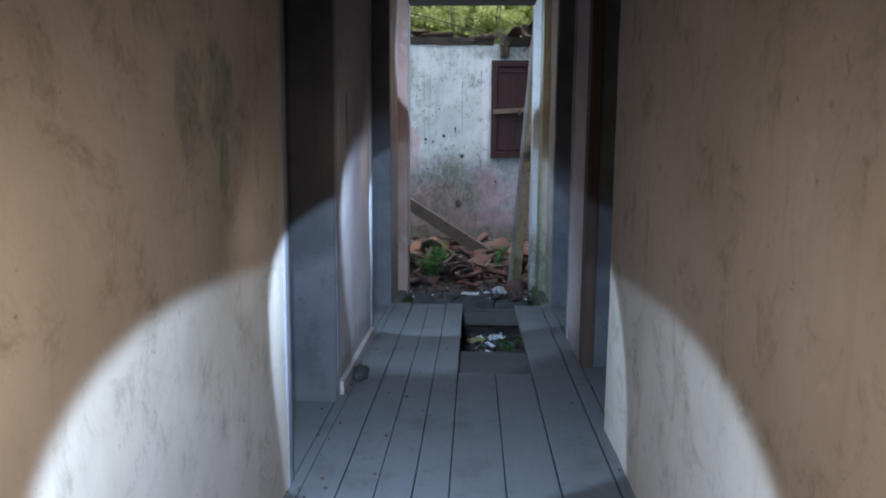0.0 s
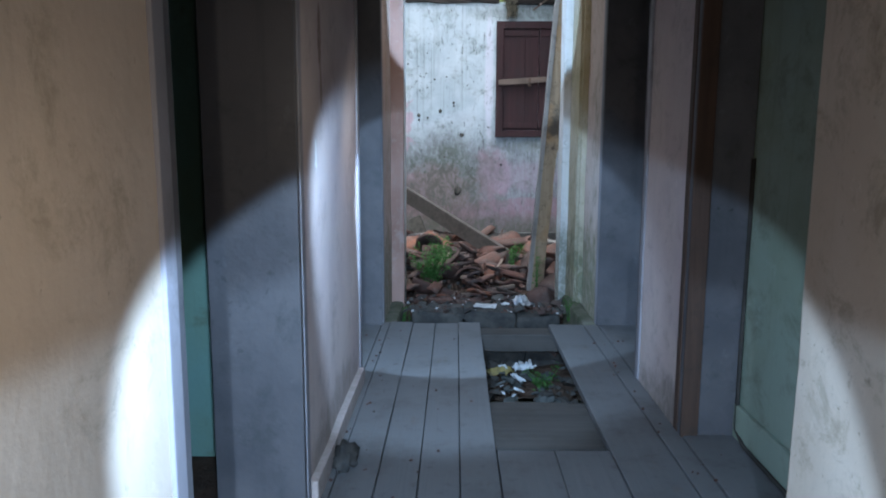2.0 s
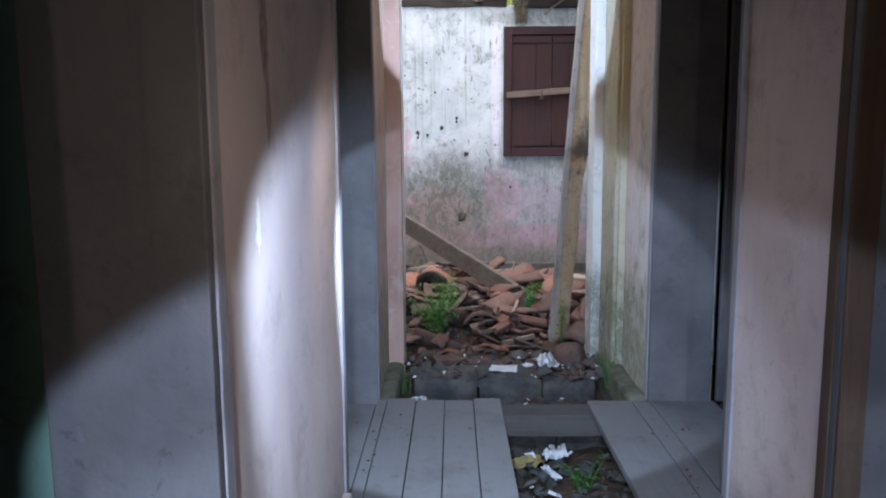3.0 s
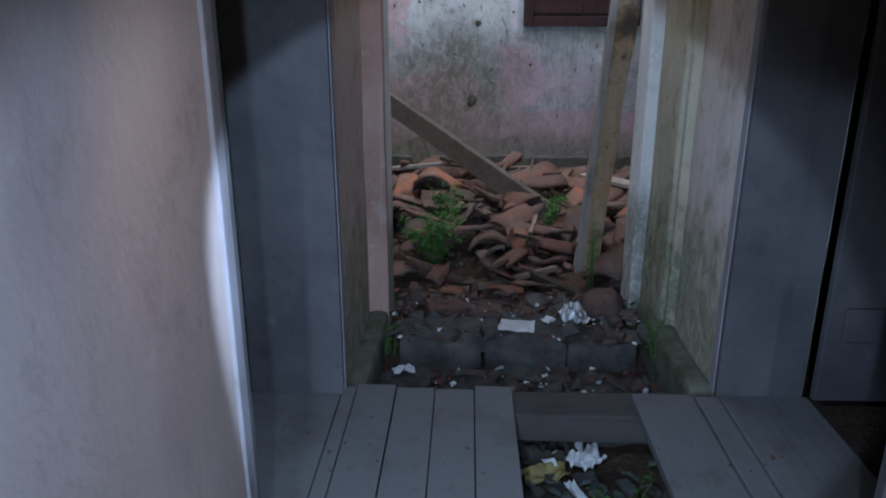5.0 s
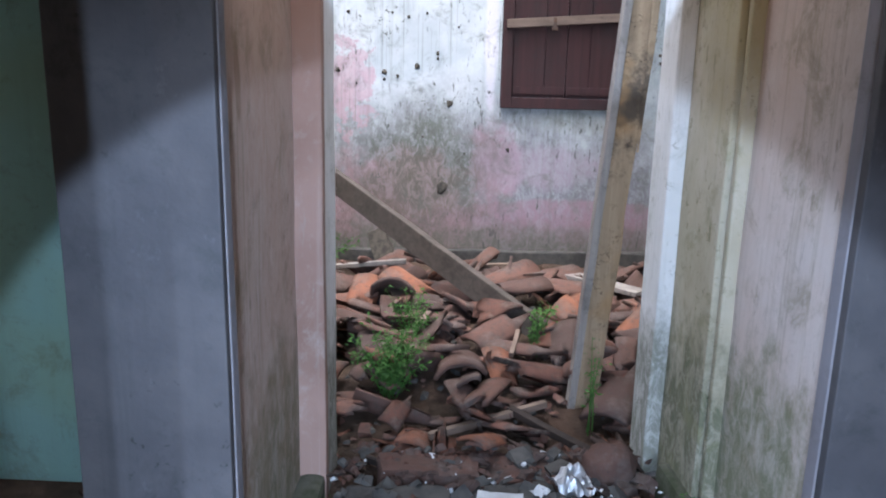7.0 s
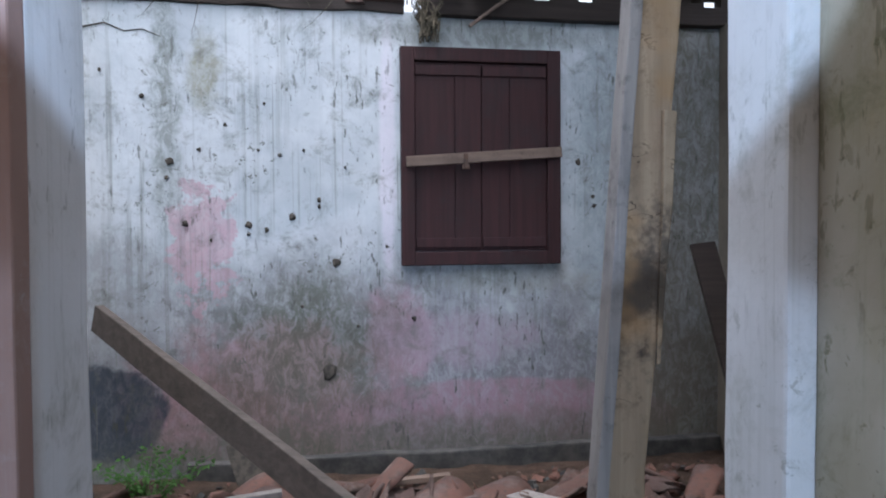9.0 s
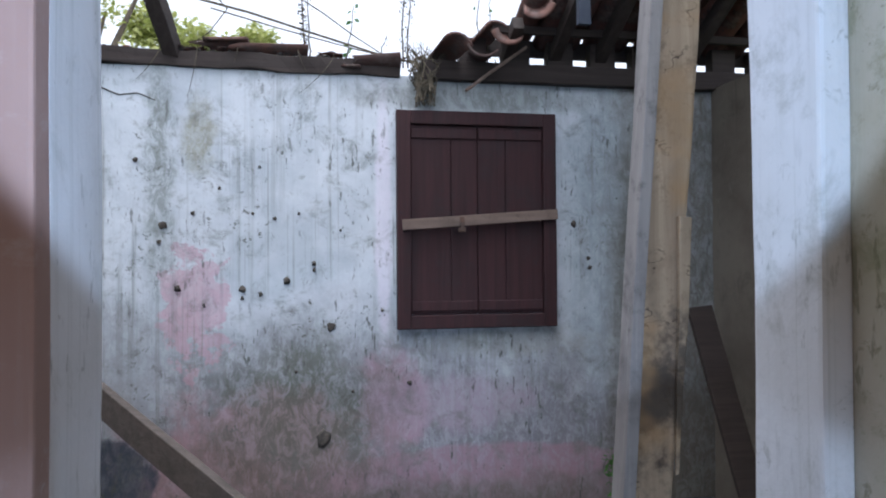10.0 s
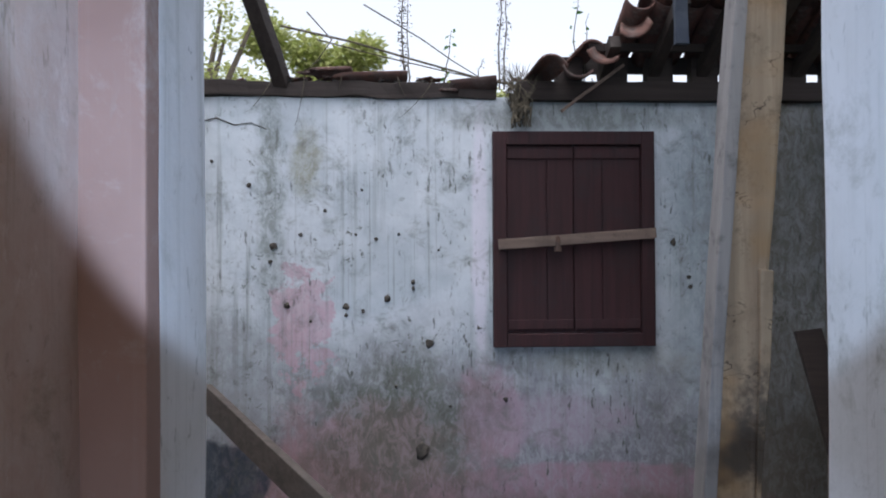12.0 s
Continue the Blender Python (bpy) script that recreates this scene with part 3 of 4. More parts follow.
me = sheet(-3.6, 3.6, 6.6, 11.5, 0.06, heap)
me.materials.append(EARTH)
tagged(new("rubble_ground", me), "brown earth and crushed tile covering the roofless room", "ground", kind="structure")
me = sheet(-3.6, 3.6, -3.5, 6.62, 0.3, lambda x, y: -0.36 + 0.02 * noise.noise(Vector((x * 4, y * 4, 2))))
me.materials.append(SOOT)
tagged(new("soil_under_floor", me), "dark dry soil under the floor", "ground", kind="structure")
me = sheet(-400, 400, -400, 400, 40, lambda x, y: -0.6)
me.materials.append(GROUND)
tagged(new("ground", me), "overgrown ground round the house", "ground", kind="structure")

# ---- the roofless room ----
WY = 11.45
wall("wall_far", -3.6, 3.9, WY, WY + 0.3, -0.4, 2.765, FARWALL, "weathered white limewashed wall with pink and mould stains, darker low down, roof shade painted at right", 0.008, 0.12)
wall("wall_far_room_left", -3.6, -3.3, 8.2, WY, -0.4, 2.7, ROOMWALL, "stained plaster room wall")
wall("wall_far_room_right", 2.52, 2.8, 8.16, WY, -0.4, 2.75, ROOMWALL, "stained brown plaster room wall, darkened for roof shade")

# the shuttered window
shutter = thing("window_shutter", "closed oxblood-painted wooden shutters with a bar nailed across", "window shutter", at=(0, 0, 0))
SX0, SX1, SZ0, SZ1, SY = 0.39, 1.41, 1.19, 2.54, WY - 0.03
for x0, x1, z0, z1 in ((SX0, SX0 + 0.085, SZ0, SZ1), (SX1 - 0.085, SX1, SZ0, SZ1), (SX0 + 0.085, SX1 - 0.085, SZ1 - 0.085, SZ1), (SX0 + 0.085, SX1 - 0.085, SZ0, SZ0 + 0.085)):
    part("frame", box(x0, x1, SY - 0.025, SY + 0.035, z0, z1, 0.006), SHUTTER, shutter)
for x0, x1, split in ((SX0 + 0.087, 0.898, 0.73), (0.902, SX1 - 0.087, 1.08)):
    leaf = part("shutter_leaf", box(x0, x1, SY + 0.012, SY + 0.034, SZ0 + 0.087, SZ1 - 0.087, 0.003), SHUTTER, shutter)
    for a, z in ((x0, split - 0.0025), (split + 0.0025, x1)):
        part("board", box(a + 0.001, z - 0.001, SY, SY + 0.0115, SZ0 + 0.09, SZ1 - 0.09, 0.004), SHUTTER, leaf)
    for z in (SZ0 + 0.11, SZ1 - 0.17):
        part("rail", box(x0 + 0.004, x1 - 0.004, SY - 0.012, SY - 0.0005, z, z + 0.06, 0.004), SHUTTER, leaf)
part("bar", beam((SX0 + 0.03, SY - 0.04, 1.83), (SX1 + 0.0, SY - 0.04, 1.90), 0.022, 0.065, bevel=0.004), BAR, shutter, "bare wooden bar")
part("latch", merged(box(0.775, 0.80, SY - 0.075, SY - 0.05, 1.79, 1.88, 0.003), box(0.765, 0.81, SY - 0.07, SY - 0.055, 1.785, 1.815, 0.003)), IRON, shutter, "rusty iron latch")

# props
prop = thing("timber_prop", "rough raw timber prop, charred and split partway up", "timber post")
part("post", beam((0.598, 8.74, -0.32), (0.891, 8.78, 3.3), 0.112, 0.11, up=(0, -1, 0), bevel=0.01, rough=0.012, cuts=26), POST, prop)
part("strip", beam((0.536, 8.71, -0.32), (0.820, 8.75, 3.3), 0.034, 0.07, up=(0, -1, 0), bevel=0.004, rough=0.004, cuts=16), GREYWOOD, prop, "pale sawn strip nailed along the post")
part("splinter", beam((0.808, 8.70, 1.72), (0.772, 8.69, 1.07), 0.034, 0.02, up=(0, -1, 0), bevel=0.003, rough=0.01, taper=0.25), POST, prop)

plank = thing("fallen_plank", "grey weathered plank leaning from the rubble to the wall", "plank")
part("board", beam((0.52, 9.40, -0.02), (-1.36, 11.30, 0.93), 0.05, 0.16, bevel=0.006, rough=0.004, cuts=12), OLDPLANK, plank)
dark = thing("leaning_board", "dark brown board leaning in the room corner", "board")
part("board", beam((2.34, 10.55, -0.15), (2.19, 11.05, 1.32), 0.16, 0.03, up=(0, -1, 0.2), bevel=0.005, rough=0.004), DARKWOOD, dark)
stump = thing("charred_stump", "short charred timber stump behind the plank", "stump")
part("timber", beam((-0.42, 10.98, -0.12), (-0.56, 11.08, 0.25), 0.17, 0.12, up=(0, -1, 0), rough=0.012, cuts=4, taper=0.8), PIT, stump)
tagged(part("plinth_far_wall", box(-0.9, 2.5, WY - 0.09, WY - 0.006, -0.3, 0.035, 0.012, 0.01, 0.12), STONE), "dark damp plinth along the wall foot", "plinth", kind="structure")

# wall plate, rafters, remaining roof
plate = thing("wall_plate", "dark weathered timber plate along the wall top", "beam")
part("timber", beam((-3.2, WY + 0.06, 2.825), (0.42, WY + 0.06, 2.80), 0.16, 0.10, rough=0.022, cuts=44), DARKWOOD, plate)
part("timber", beam((0.55, WY + 0.02, 2.79), (3.3, WY + 0.02, 2.79), 0.18, 0.12, rough=0.008, cuts=24), DARKWOOD, plate)
rafter = thing("loose_rafter", "lone weathered rafter rising from the wall plate", "rafter")
part("timber", beam((-0.925, WY + 0.03, 2.84), (-1.08, 10.85, 3.50), 0.09, 0.10, rough=0.008), DARKWOOD_Y, rafter)

SLOPE = math.tan(radians(27))


def roof_z(y):
    return 3.075 + (WY - y) * SLOPE


def half_tile(length=0.48, r0=0.095, r1=0.075, thick=0.013, arc=165, cuts=8, broken=0.0, seed=0):
    """A barrel roof tile along y, hollow below; broken gives it a snapped end."""
    rng = random.Random(seed)
    bm = bmesh.new()
    rows = 4
    grid = []
    jag = [rng.uniform(-1, 1) * broken * 0.09 for _ in range(cuts + 1)]
    for lay in range(2):
        layer = []
        for j in range(rows + 1):
            line = []
            for i in range(cuts + 1):
                a = radians(90 - arc / 2 + arc * i / cuts)
                s = j / rows
                r = (r0 + (r1 - r0) * s) - lay * thick
                y = length * s - length / 2
                if j == rows:
                    y += jag[i] - broken * 0.05
                line.append(bm.verts.new((r * math.cos(a), y, r * math.sin(a) - 0.05)))
            layer.append(line)
        grid.append(layer)
    for lay in range(2):
        for j in range(rows):
            for i in range(cuts):
                g = grid[lay]
                bm.faces.new((g[j][i], g[j][i + 1], g[j + 1][i + 1], g[j + 1][i]))
    for j in range(rows):
        for i in (0, cuts):
            bm.faces.new((grid[0][j][i], grid[0][j + 1][i], grid[1][j + 1][i], grid[1][j][i]))
    for i in range(cuts):
        for j in (0, rows):
            bm.faces.new((grid[0][j][i], grid[0][j][i + 1], grid[1][j][i + 1], grid[1][j][i]))
    return bm


roof = thing("tile_roof", "remaining corner of a clay barrel-tile roof, broken off along its edge, unseen rows added for shade", "roof")
tile_up = mesh_from(half_tile(0.52), "tile", CLAY_OLD, True)
rng = random.Random(4)
tilt = math.degrees(math.atan(SLOPE))
for col in range(13):
    x = 0.72 + col * 0.17
    for row in range(9):
        y = WY - 0.12 - row * 0.40
        edge = WY - (x - 0.93) * 1.05 + rng.uniform(-0.1, 0.1)
        # rows out of view, added to shade the right side of the room
        if x > 1.7:
            edge = min(edge, 8.1)
        if y < edge:
            continue
        for over in (0, 1):
            ob = new("tile", tile_up)
            ob.parent = roof
            z = roof_z(y) + (0.055 if over else -0.01)
            flip = 0 if over else 180
            ob.matrix_basis = pose(x + (0.085 if over else 0) + rng.uniform(-0.01, 0.01), y, z, 180 - tilt if flip else -tilt, 0, 0) @ pose(0, 0, 0, rng.uniform(-3, 3), rng.uniform(-4, 4), rng.uniform(-3, 3) + (180 if flip else 0))
for k in range(5):
    x = 1.12 + 0.31 * k
    # beyond x 1.6 the rafters run on under the added, unseen rows
    y1 = max(8.9, WY - (x - 0.9) * 1.0) if x < 1.6 else 8.1
    part("rafter", beam((x, WY + 0.1, roof_z(WY + 0.1) - 0.13), (x, y1, roof_z(y1) - 0.13), 0.07, 0.09, rough=0.004), DARKWOOD_Y, roof)
for k in range(4):
    y = WY - 0.1 - 0.42 * k
    part("batten", beam((0.98 + 0.40 * k, y, roof_z(y) - 0.075), (2.82, y, roof_z(y) - 0.075), 0.035, 0.05, rough=0.003), DARKWOOD, roof)
for k in range(8):
    x = 0.80 + 0.29 * k
    part("eave_block", box(x, x + 0.17, WY + 0.0, WY + 0.09, 2.85, 3.02, 0.004, 0.006, 0.05, k), DARKWOOD, roof)

part("eave_board", box(0.80, 3.05, WY + 0.10, WY + 0.125, 2.94, 3.05, 0.004, 0.006, 0.1), DARKWOOD, roof)

# tiles and clutter along the open wall top
def loose(name, me, label, category, group, m, scale=1.0):
    ob = new(name, me)
    ob.matrix_basis = m @ Matrix.Scale(scale, 4)
    return tagged(ob, label, category, group)


TILES = [mesh_from(half_tile(0.46, 0.11, 0.085, 0.015, 122, 8, 0.5, 1), "roof_tile", CLAY, True)]
for k in range(5):
    TILES.append(mesh_from(half_tile(0.36 - 0.035 * k, 0.12, 0.10, 0.016, 112 - 14 * k, 7, 1.7, 10 + k), "roof_tile", (CLAY, CLAY, CLAY_RED, CLAY_OLD, CLAY)[k], True))
for x, y, z, rx, ry, rz, k in ((-0.66, WY + 0.05, 2.90, 4, 6, 80, 2), (-0.38, WY + 0.06, 2.91, 5, 182, 100, 0), (0.06, WY + 0.03, 2.86, 0, 160, 70, 4),
                               (0.24, WY + 0.02, 2.86, 6, 190, 85, 1), (0.69, WY - 0.06, 2.88, -6, 10, 10, 0), (0.91, WY - 0.10, 2.90, -8, 192, -8, 0), (0.95, WY + 0.02, 2.99, -12, -12, 20, 1), (1.22, WY - 0.28, 3.16, -27, 168, -20, 0),
                               (1.09, WY - 0.14, 3.03, -22, 200, -14, 1)):
    loose("roof_tile", TILES[k], "loose clay roof tile left on the wall top", "roof tile", "tiles on the wall top", pose(x, y, z, rx, ry, rz))
loose("lath", mesh_from(beam((0.80, WY - 0.16, 2.645), (1.20, WY - 0.12, 2.94), 0.03, 0.02, rough=0.003), "lath", BAR), "pale broken lath hanging at the eave", "lath", "", Matrix())
loose("sheet_scrap", mesh_from(box(1.30, 1.37, WY - 0.77, WY - 0.73, 2.89, 3.42, 0.004, 0.022, 0.04), "scrap", BLUEPLASTIC), "dull blue scrap hanging under the tiles", "scrap", "", Matrix())
rng = random.Random(8)
nest = merged(*[tube([(0.56 + rng.uniform(-0.07, 0.07), WY - 0.07 + rng.uniform(-0.05, 0.05), 2.55 + rng.uniform(0, 0.15)),
                      (0.56 + rng.uniform(-0.1, 0.1), WY - 0.05 + rng.uniform(-0.06, 0.06), 2.72 + rng.uniform(0, 0.1)),
                      (0.57 + rng.uniform(-0.14, 0.14), WY + rng.uniform(-0.08, 0.08), 2.86 + rng.uniform(0, 0.12))], 0.005, 4) for _ in range(90)])
tagged(part("dry_roots", nest, STALK), "tangle of dry roots and twigs hanging at the wall top", "roots", kind="stuff")

top_rng = random.Random(31)
for k in range(22):
    x = top_rng.uniform(-1.6, 0.6)
    loose("roof_tile", TILES[top_rng.choice((3, 4, 5, 5))], "broken clay tile piece lying on the wall top", "roof tile", "tiles on the wall top",
          pose(x, WY + 0.07 + top_rng.uniform(-0.04, 0.05), 2.868, top_rng.uniform(-12, 12), top_rng.uniform(-15, 15), top_rng.uniform(0, 360)), top_rng.uniform(0.3, 0.6))

# pits and fissures in the far wall
for x, z, r in ((-0.06, 0.55, 0.048), (-0.012, 1.211, 0.028), (-0.273, 1.498, 0.024), (-0.98, 1.829, 0.026), (-1.0, 1.73, 0.014), (-0.53, 1.45, 0.022),
                (-0.53, 1.395, 0.012), (-0.425, 1.42, 0.015), (-0.11, 1.60, 0.015), (-0.11, 1.56, 0.012), (-1.13, 2.21, 0.016), (-1.36, 2.36, 0.012), (1.542, 1.84, 0.02),
                (1.64, 1.62, 0.014), (1.65, 1.56, 0.016), (-0.81, 1.90, 0.014), (-0.47, 1.9, 0.01), (-0.34, 1.87, 0.012), (-0.2, 1.9, 0.01), (0.47, 0.86, 0.016),
                (-0.66, 2.05, 0.012), (-0.43, 2.18, 0.01), (0.05, 1.8, 0.009), (0.3, 1.31, 0.01), (-0.22, 0.95, 0.012), (0.12, 0.82, 0.01), (-0.9, 1.46, 0.02), (-0.75, 1.36, 0.01)):
    bm = bmesh.new()
    bmesh.ops.create_icosphere(bm, subdivisions=2, radius=1.0)
    for v in bm.verts:
        v.co = Vector((x, WY - 0.005, z)) + Vector((v.co.x * r * 0.85, v.co.y * 0.006, v.co.z * r * 0.95)) * (1 + 0.8 * noise.noise(v.co * 1.7 + Vector((x * 9, 0, z * 7))))
    tagged(part("wall_pit", bm, PIT, None, smooth=True), "small dark pit knocked into limewashed wall", "hole", "pits in the far wall")
crack_line = [(-1.62, 2.64), (-1.45, 2.60), (-1.33, 2.63), (-1.22, 2.585), (-1.12, 2.60), (-1.02, 2.56)]
tagged(part("wall_crack", tube([(a, WY - 0.004, b) for a, b in crack_line], 0.007, 5), PIT), "dark crack running through limewashed wall", "crack", kind="structure")

# ---- rubble ----
rng = random.Random(21)
count = 0
for k in range(420):
    x, y = rng.uniform(-1.5, 2.0), 8.12 + 3.1 * rng.random() ** 1.1
    if abs(x - 0.62) < 0.12 and abs(y - 8.7) < 0.2:
        continue
    kind = rng.choice((0, 1, 1, 2, 2, 3, 3, 4, 4, 5, 5)) if y > 8.4 else rng.choice((3, 4, 5))
    if y > 10.85:
        continue
    z = heap(x, y) + rng.uniform(0.0, 0.085)
    flip = 180 if rng.random() < 0.35 else 0
    fresh = kind == 3
    loose("roof_tile", TILES[kind], "freshly snapped orange clay tile on the heap" if fresh else "fallen brown clay barrel tile on the heap", "roof tile", "fallen roof tiles",
          pose(x, y, z, rng.uniform(-32, 32), flip + rng.uniform(-34, 34), rng.uniform(0, 360)), rng.uniform(0.95, 1.5) if y > 8.5 else rng.uniform(0.7, 1.0))
for k in range(16):
    x, y = rng.uniform(-1.7, -0.98), rng.uniform(5.8, 7.6)
    loose("roof_tile", TILES[rng.choice((1, 2, 4, 5))], "fallen clay tile on the side room floor", "roof tile", "tiles in the side room",
          pose(x, y, -0.03 + rng.uniform(0, 0.05), rng.uniform(-20, 20), rng.uniform(-25, 25), rng.uniform(0, 360)))

RUBBISH = plain("mixed_grey_rubbish", (0.075, 0.08, 0.08), (0.03, 0.032, 0.03), 0.9, 14.0)

# foot ledges and sill stones of the end doorway
for name, x0, x1, top in (("ledge_left", XL - 0.02, -0.47, -0.05), ("ledge_right", 0.735, XR + 0.01, 0.0)):
    bm = box(x0, x1, 7.12, 7.98, -0.36, top, 0.03, 0.012, 0.07)
    tagged(part(name, bm, LEDGE), "crumbling mossy plaster ledge at the wall foot", "ledge", kind="structure")
sill_rng = random.Random(5)
for x0, x1, y0, y1, top in ((-0.46, -0.24, 7.20, 7.56, -0.17), (-0.23, 0.05, 7.24, 7.60, -0.20), (0.06, 0.38, 7.22, 7.60, -0.215), (0.39, 0.74, 7.20, 7.58, -0.19),
                            (-0.40, -0.02, 7.62, 7.90, -0.065), (-0.01, 0.36, 7.64, 7.92, -0.075), (0.37, 0.70, 7.66, 7.90, -0.09),
                            (-0.30, 0.10, 7.96, 8.14, -0.055), (0.13, 0.46, 7.96, 8.16, -0.065)):
    clayish = y0 > 7.95
    ob = part("sill_stone", box(x0, x1, y0, y1, -0.36, top + sill_rng.uniform(-0.012, 0.012), 0.03, 0.034, 0.05, sill_rng.uniform(0, 9)), CLAY if clayish else STONE)
    tagged(ob, "flat brown clay slab in the broken sill" if clayish else "dark broken sill stone under debris", "stone", "sill stones")
big = bmesh.new()
bmesh.ops.create_icosphere(big, subdivisions=3, radius=1.0)
for v in big.verts:
    v.co = Vector((0.57, 7.99, -0.03)) + Vector((v.co.x * 0.10, v.co.y * 0.09, v.co.z * 0.085)) * (1 + 0.22 * noise.noise(v.co * 2))
tagged(part("clay_lump", big, CLAY, None, smooth=True), "rounded brown lump of broken clay", "rubble")
chunk = bmesh.new()
bmesh.ops.create_icosphere(chunk, subdivisions=3, radius=1.0)
for v in chunk.verts:
    v.co = Vector((-0.475, 5.02, 0.025)) + Vector((v.co.x * 0.04, v.co.y * 0.09, v.co.z * 0.045)) * (1 + 0.6 * noise.noise(v.co * 2.4))
tagged(part("plaster_chunk", chunk, STONE, None, smooth=True), "grey plaster chunk fallen at the wall foot", "rubble")
tagged(part("skirting_left", box(XL - 0.004, XL + 0.028, 4.73, 5.92, -0.003, 0.075, 0.006, 0.003, 0.15), ROSE), "low plaster skirting along the wall", "skirting", kind="structure")


def crumple(x, y, z, w, d, h, seed, turn, n=9):
    """A crumpled sheet with folds."""
    rg = Vector((seed * 3.1, seed * 1.7, seed))
    bm = bmesh.new()
    bmesh.ops.create_grid(bm, x_segments=n, y_segments=n, size=0.5)
    m = pose(x, y, z, 0, 0, turn)
    for v in bm.verts:
        p = Vector((v.co.x * w, v.co.y * d, 0))
        f = Vector((v.co.x * 3.1, v.co.y * 2.3, 0)) + rg
        p += Vector((0.05 * w * noise.noise(f), 0.05 * d * noise.noise(f * 1.3), h * (noise.noise(f * 1.1) + 0.5 * noise.noise(f * 2.7))))
        v.co = m @ p
    out = bmesh.ops.solidify(bm, geom=list(bm.faces), thickness=0.002)
    return bm


tagged(part("paper_sheet", crumple(0.14, 7.74, -0.035, 0.16, 0.12, 0.006, 2, -8), PAPER), "white paper scrap lying on the sill debris", "paper", "litter on the sill")
tagged(part("foil_wrap", crumple(0.42, 7.87, -0.03, 0.15, 0.13, 0.05, 5, 30, 12), FOIL), "crumpled silver foil wrapper on debris", "wrapper", "litter on the sill")
tagged(part("paper_sheet", crumple(0.29, 7.82, -0.04, 0.06, 0.05, 0.012, 8, 50), PAPER), "small white paper scrap on debris", "paper", "litter on the sill")
tagged(part("paper_sheet", crumple(-0.36, 7.50, -0.14, 0.09, 0.06, 0.02, 9, 20), PAPER), "small white paper scrap on debris", "paper", "litter on the sill")
tagged(part("bag_scrap", crumple(0.36, 7.28, -0.17, 0.16, 0.10, 0.06, 12, 10, 12), SOOT), "black plastic bag scrap in the gap", "bag", "litter on the sill")
tagged(part("cloth_scrap", crumple(0.20, 7.27, -0.185, 0.16, 0.08, 0.03, 15, 5), plain("faded_red_cloth", (0.16, 0.03, 0.035), (0.10, 0.025, 0.03), 0.9)), "faded red cloth scrap in the gap", "cloth", "litter on the sill")


def chips(name, label, material, count, place, low, high, seed, flat=0.5):
    """Many small irregular bits as one mesh."""
    rg = random.Random(seed)
    verts, faces = [], []
    for _ in range(count):
        x, y, z = place(rg)
        s = low + (high - low) * rg.random() ** 2
        turn = Euler((rg.uniform(-0.6, 0.6), rg.uniform(-0.6, 0.6), rg.uniform(0, 6.28))).to_matrix()
        at = len(verts)
        for dx, dy, dz in ((-1, -0.7, -1), (0.9, -1, -1), (1.1, 0.6, -1), (-0.5, 1, -1), (-0.7, -0.5, 1), (0.6, -0.7, 1), (0.8, 0.4, 1), (-0.4, 0.6, 1)):
            p = turn @ Vector((dx * s * rg.uniform(0.6, 1.2), dy * s * rg.uniform(0.5, 1.1), dz * s * flat * rg.uniform(0.3, 1)))
            verts.append((x + p.x, y + p.y, z + p.z))
        for f in ((0, 3, 2, 1), (4, 5, 6, 7), (0, 1, 5, 4), (1, 2, 6, 5), (2, 3, 7, 6), (3, 0, 4, 7)):
            faces.append(tuple(at + i for i in f))
    data = bpy.data.meshes.new(name)
    data.from_pydata(verts, [], faces)
    data.materials.append(material)
    return tagged(new(name, data), label, "debris", kind="stuff")


def on_heap(x0, x1, y0, y1, lift=0.01):
    def place(rg):
        x, y = rg.uniform(x0, x1), rg.uniform(y0, y1)
        return x, y, heap(x, y) + lift
    return place


def on_sill(rg):
    x, y = rg.uniform(-0.44, 0.74), rg.uniform(7.2, 8.2)
    return x, y, -0.06 if y > 7.62 else -0.19


chips("clay_chips", "countless small broken clay chips", CLAY, 900, on_heap(-1.6, 2.3, 7.8, 11.2, 0.02), 0.01, 0.05, 1, 0.35)
chips("earth_crumbs", "grey mortar crumbs over the rubble", STONE, 500, on_heap(-1.6, 2.3, 7.5, 11.2, 0.02), 0.006, 0.035, 2)
chips("plaster_crumbs", "white plaster crumbs among the rubble", PAPER, 90, on_sill, 0.004, 0.022, 3)
chips("sill_grit", "brown and grey grit on the broken sill", CLAY_OLD, 320, on_sill, 0.005, 0.03, 4)
chips("hatch_debris", "grey broken debris lying under the missing boards", RUBBISH, 110, lambda rg: (rg.uniform(0.0, 0.62), rg.uniform(5.9, 7.25), -0.33 + rg.uniform(0, 0.05)), 0.012, 0.06, 5, 0.25)
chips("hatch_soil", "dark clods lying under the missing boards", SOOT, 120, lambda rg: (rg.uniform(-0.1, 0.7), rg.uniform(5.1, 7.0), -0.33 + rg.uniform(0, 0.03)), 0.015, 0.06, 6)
chips("floor_grit", "fine grit scattered on floorboards", CLAY_OLD, 160, lambda rg: (rg.choice((-0.5, 0.8)) + rg.gauss(0, 0.06) if rg.random() < 0.7 else rg.uniform(-0.48, 0.1), rg.uniform(3.4, 6.9), 0.002), 0.002, 0.009, 7)

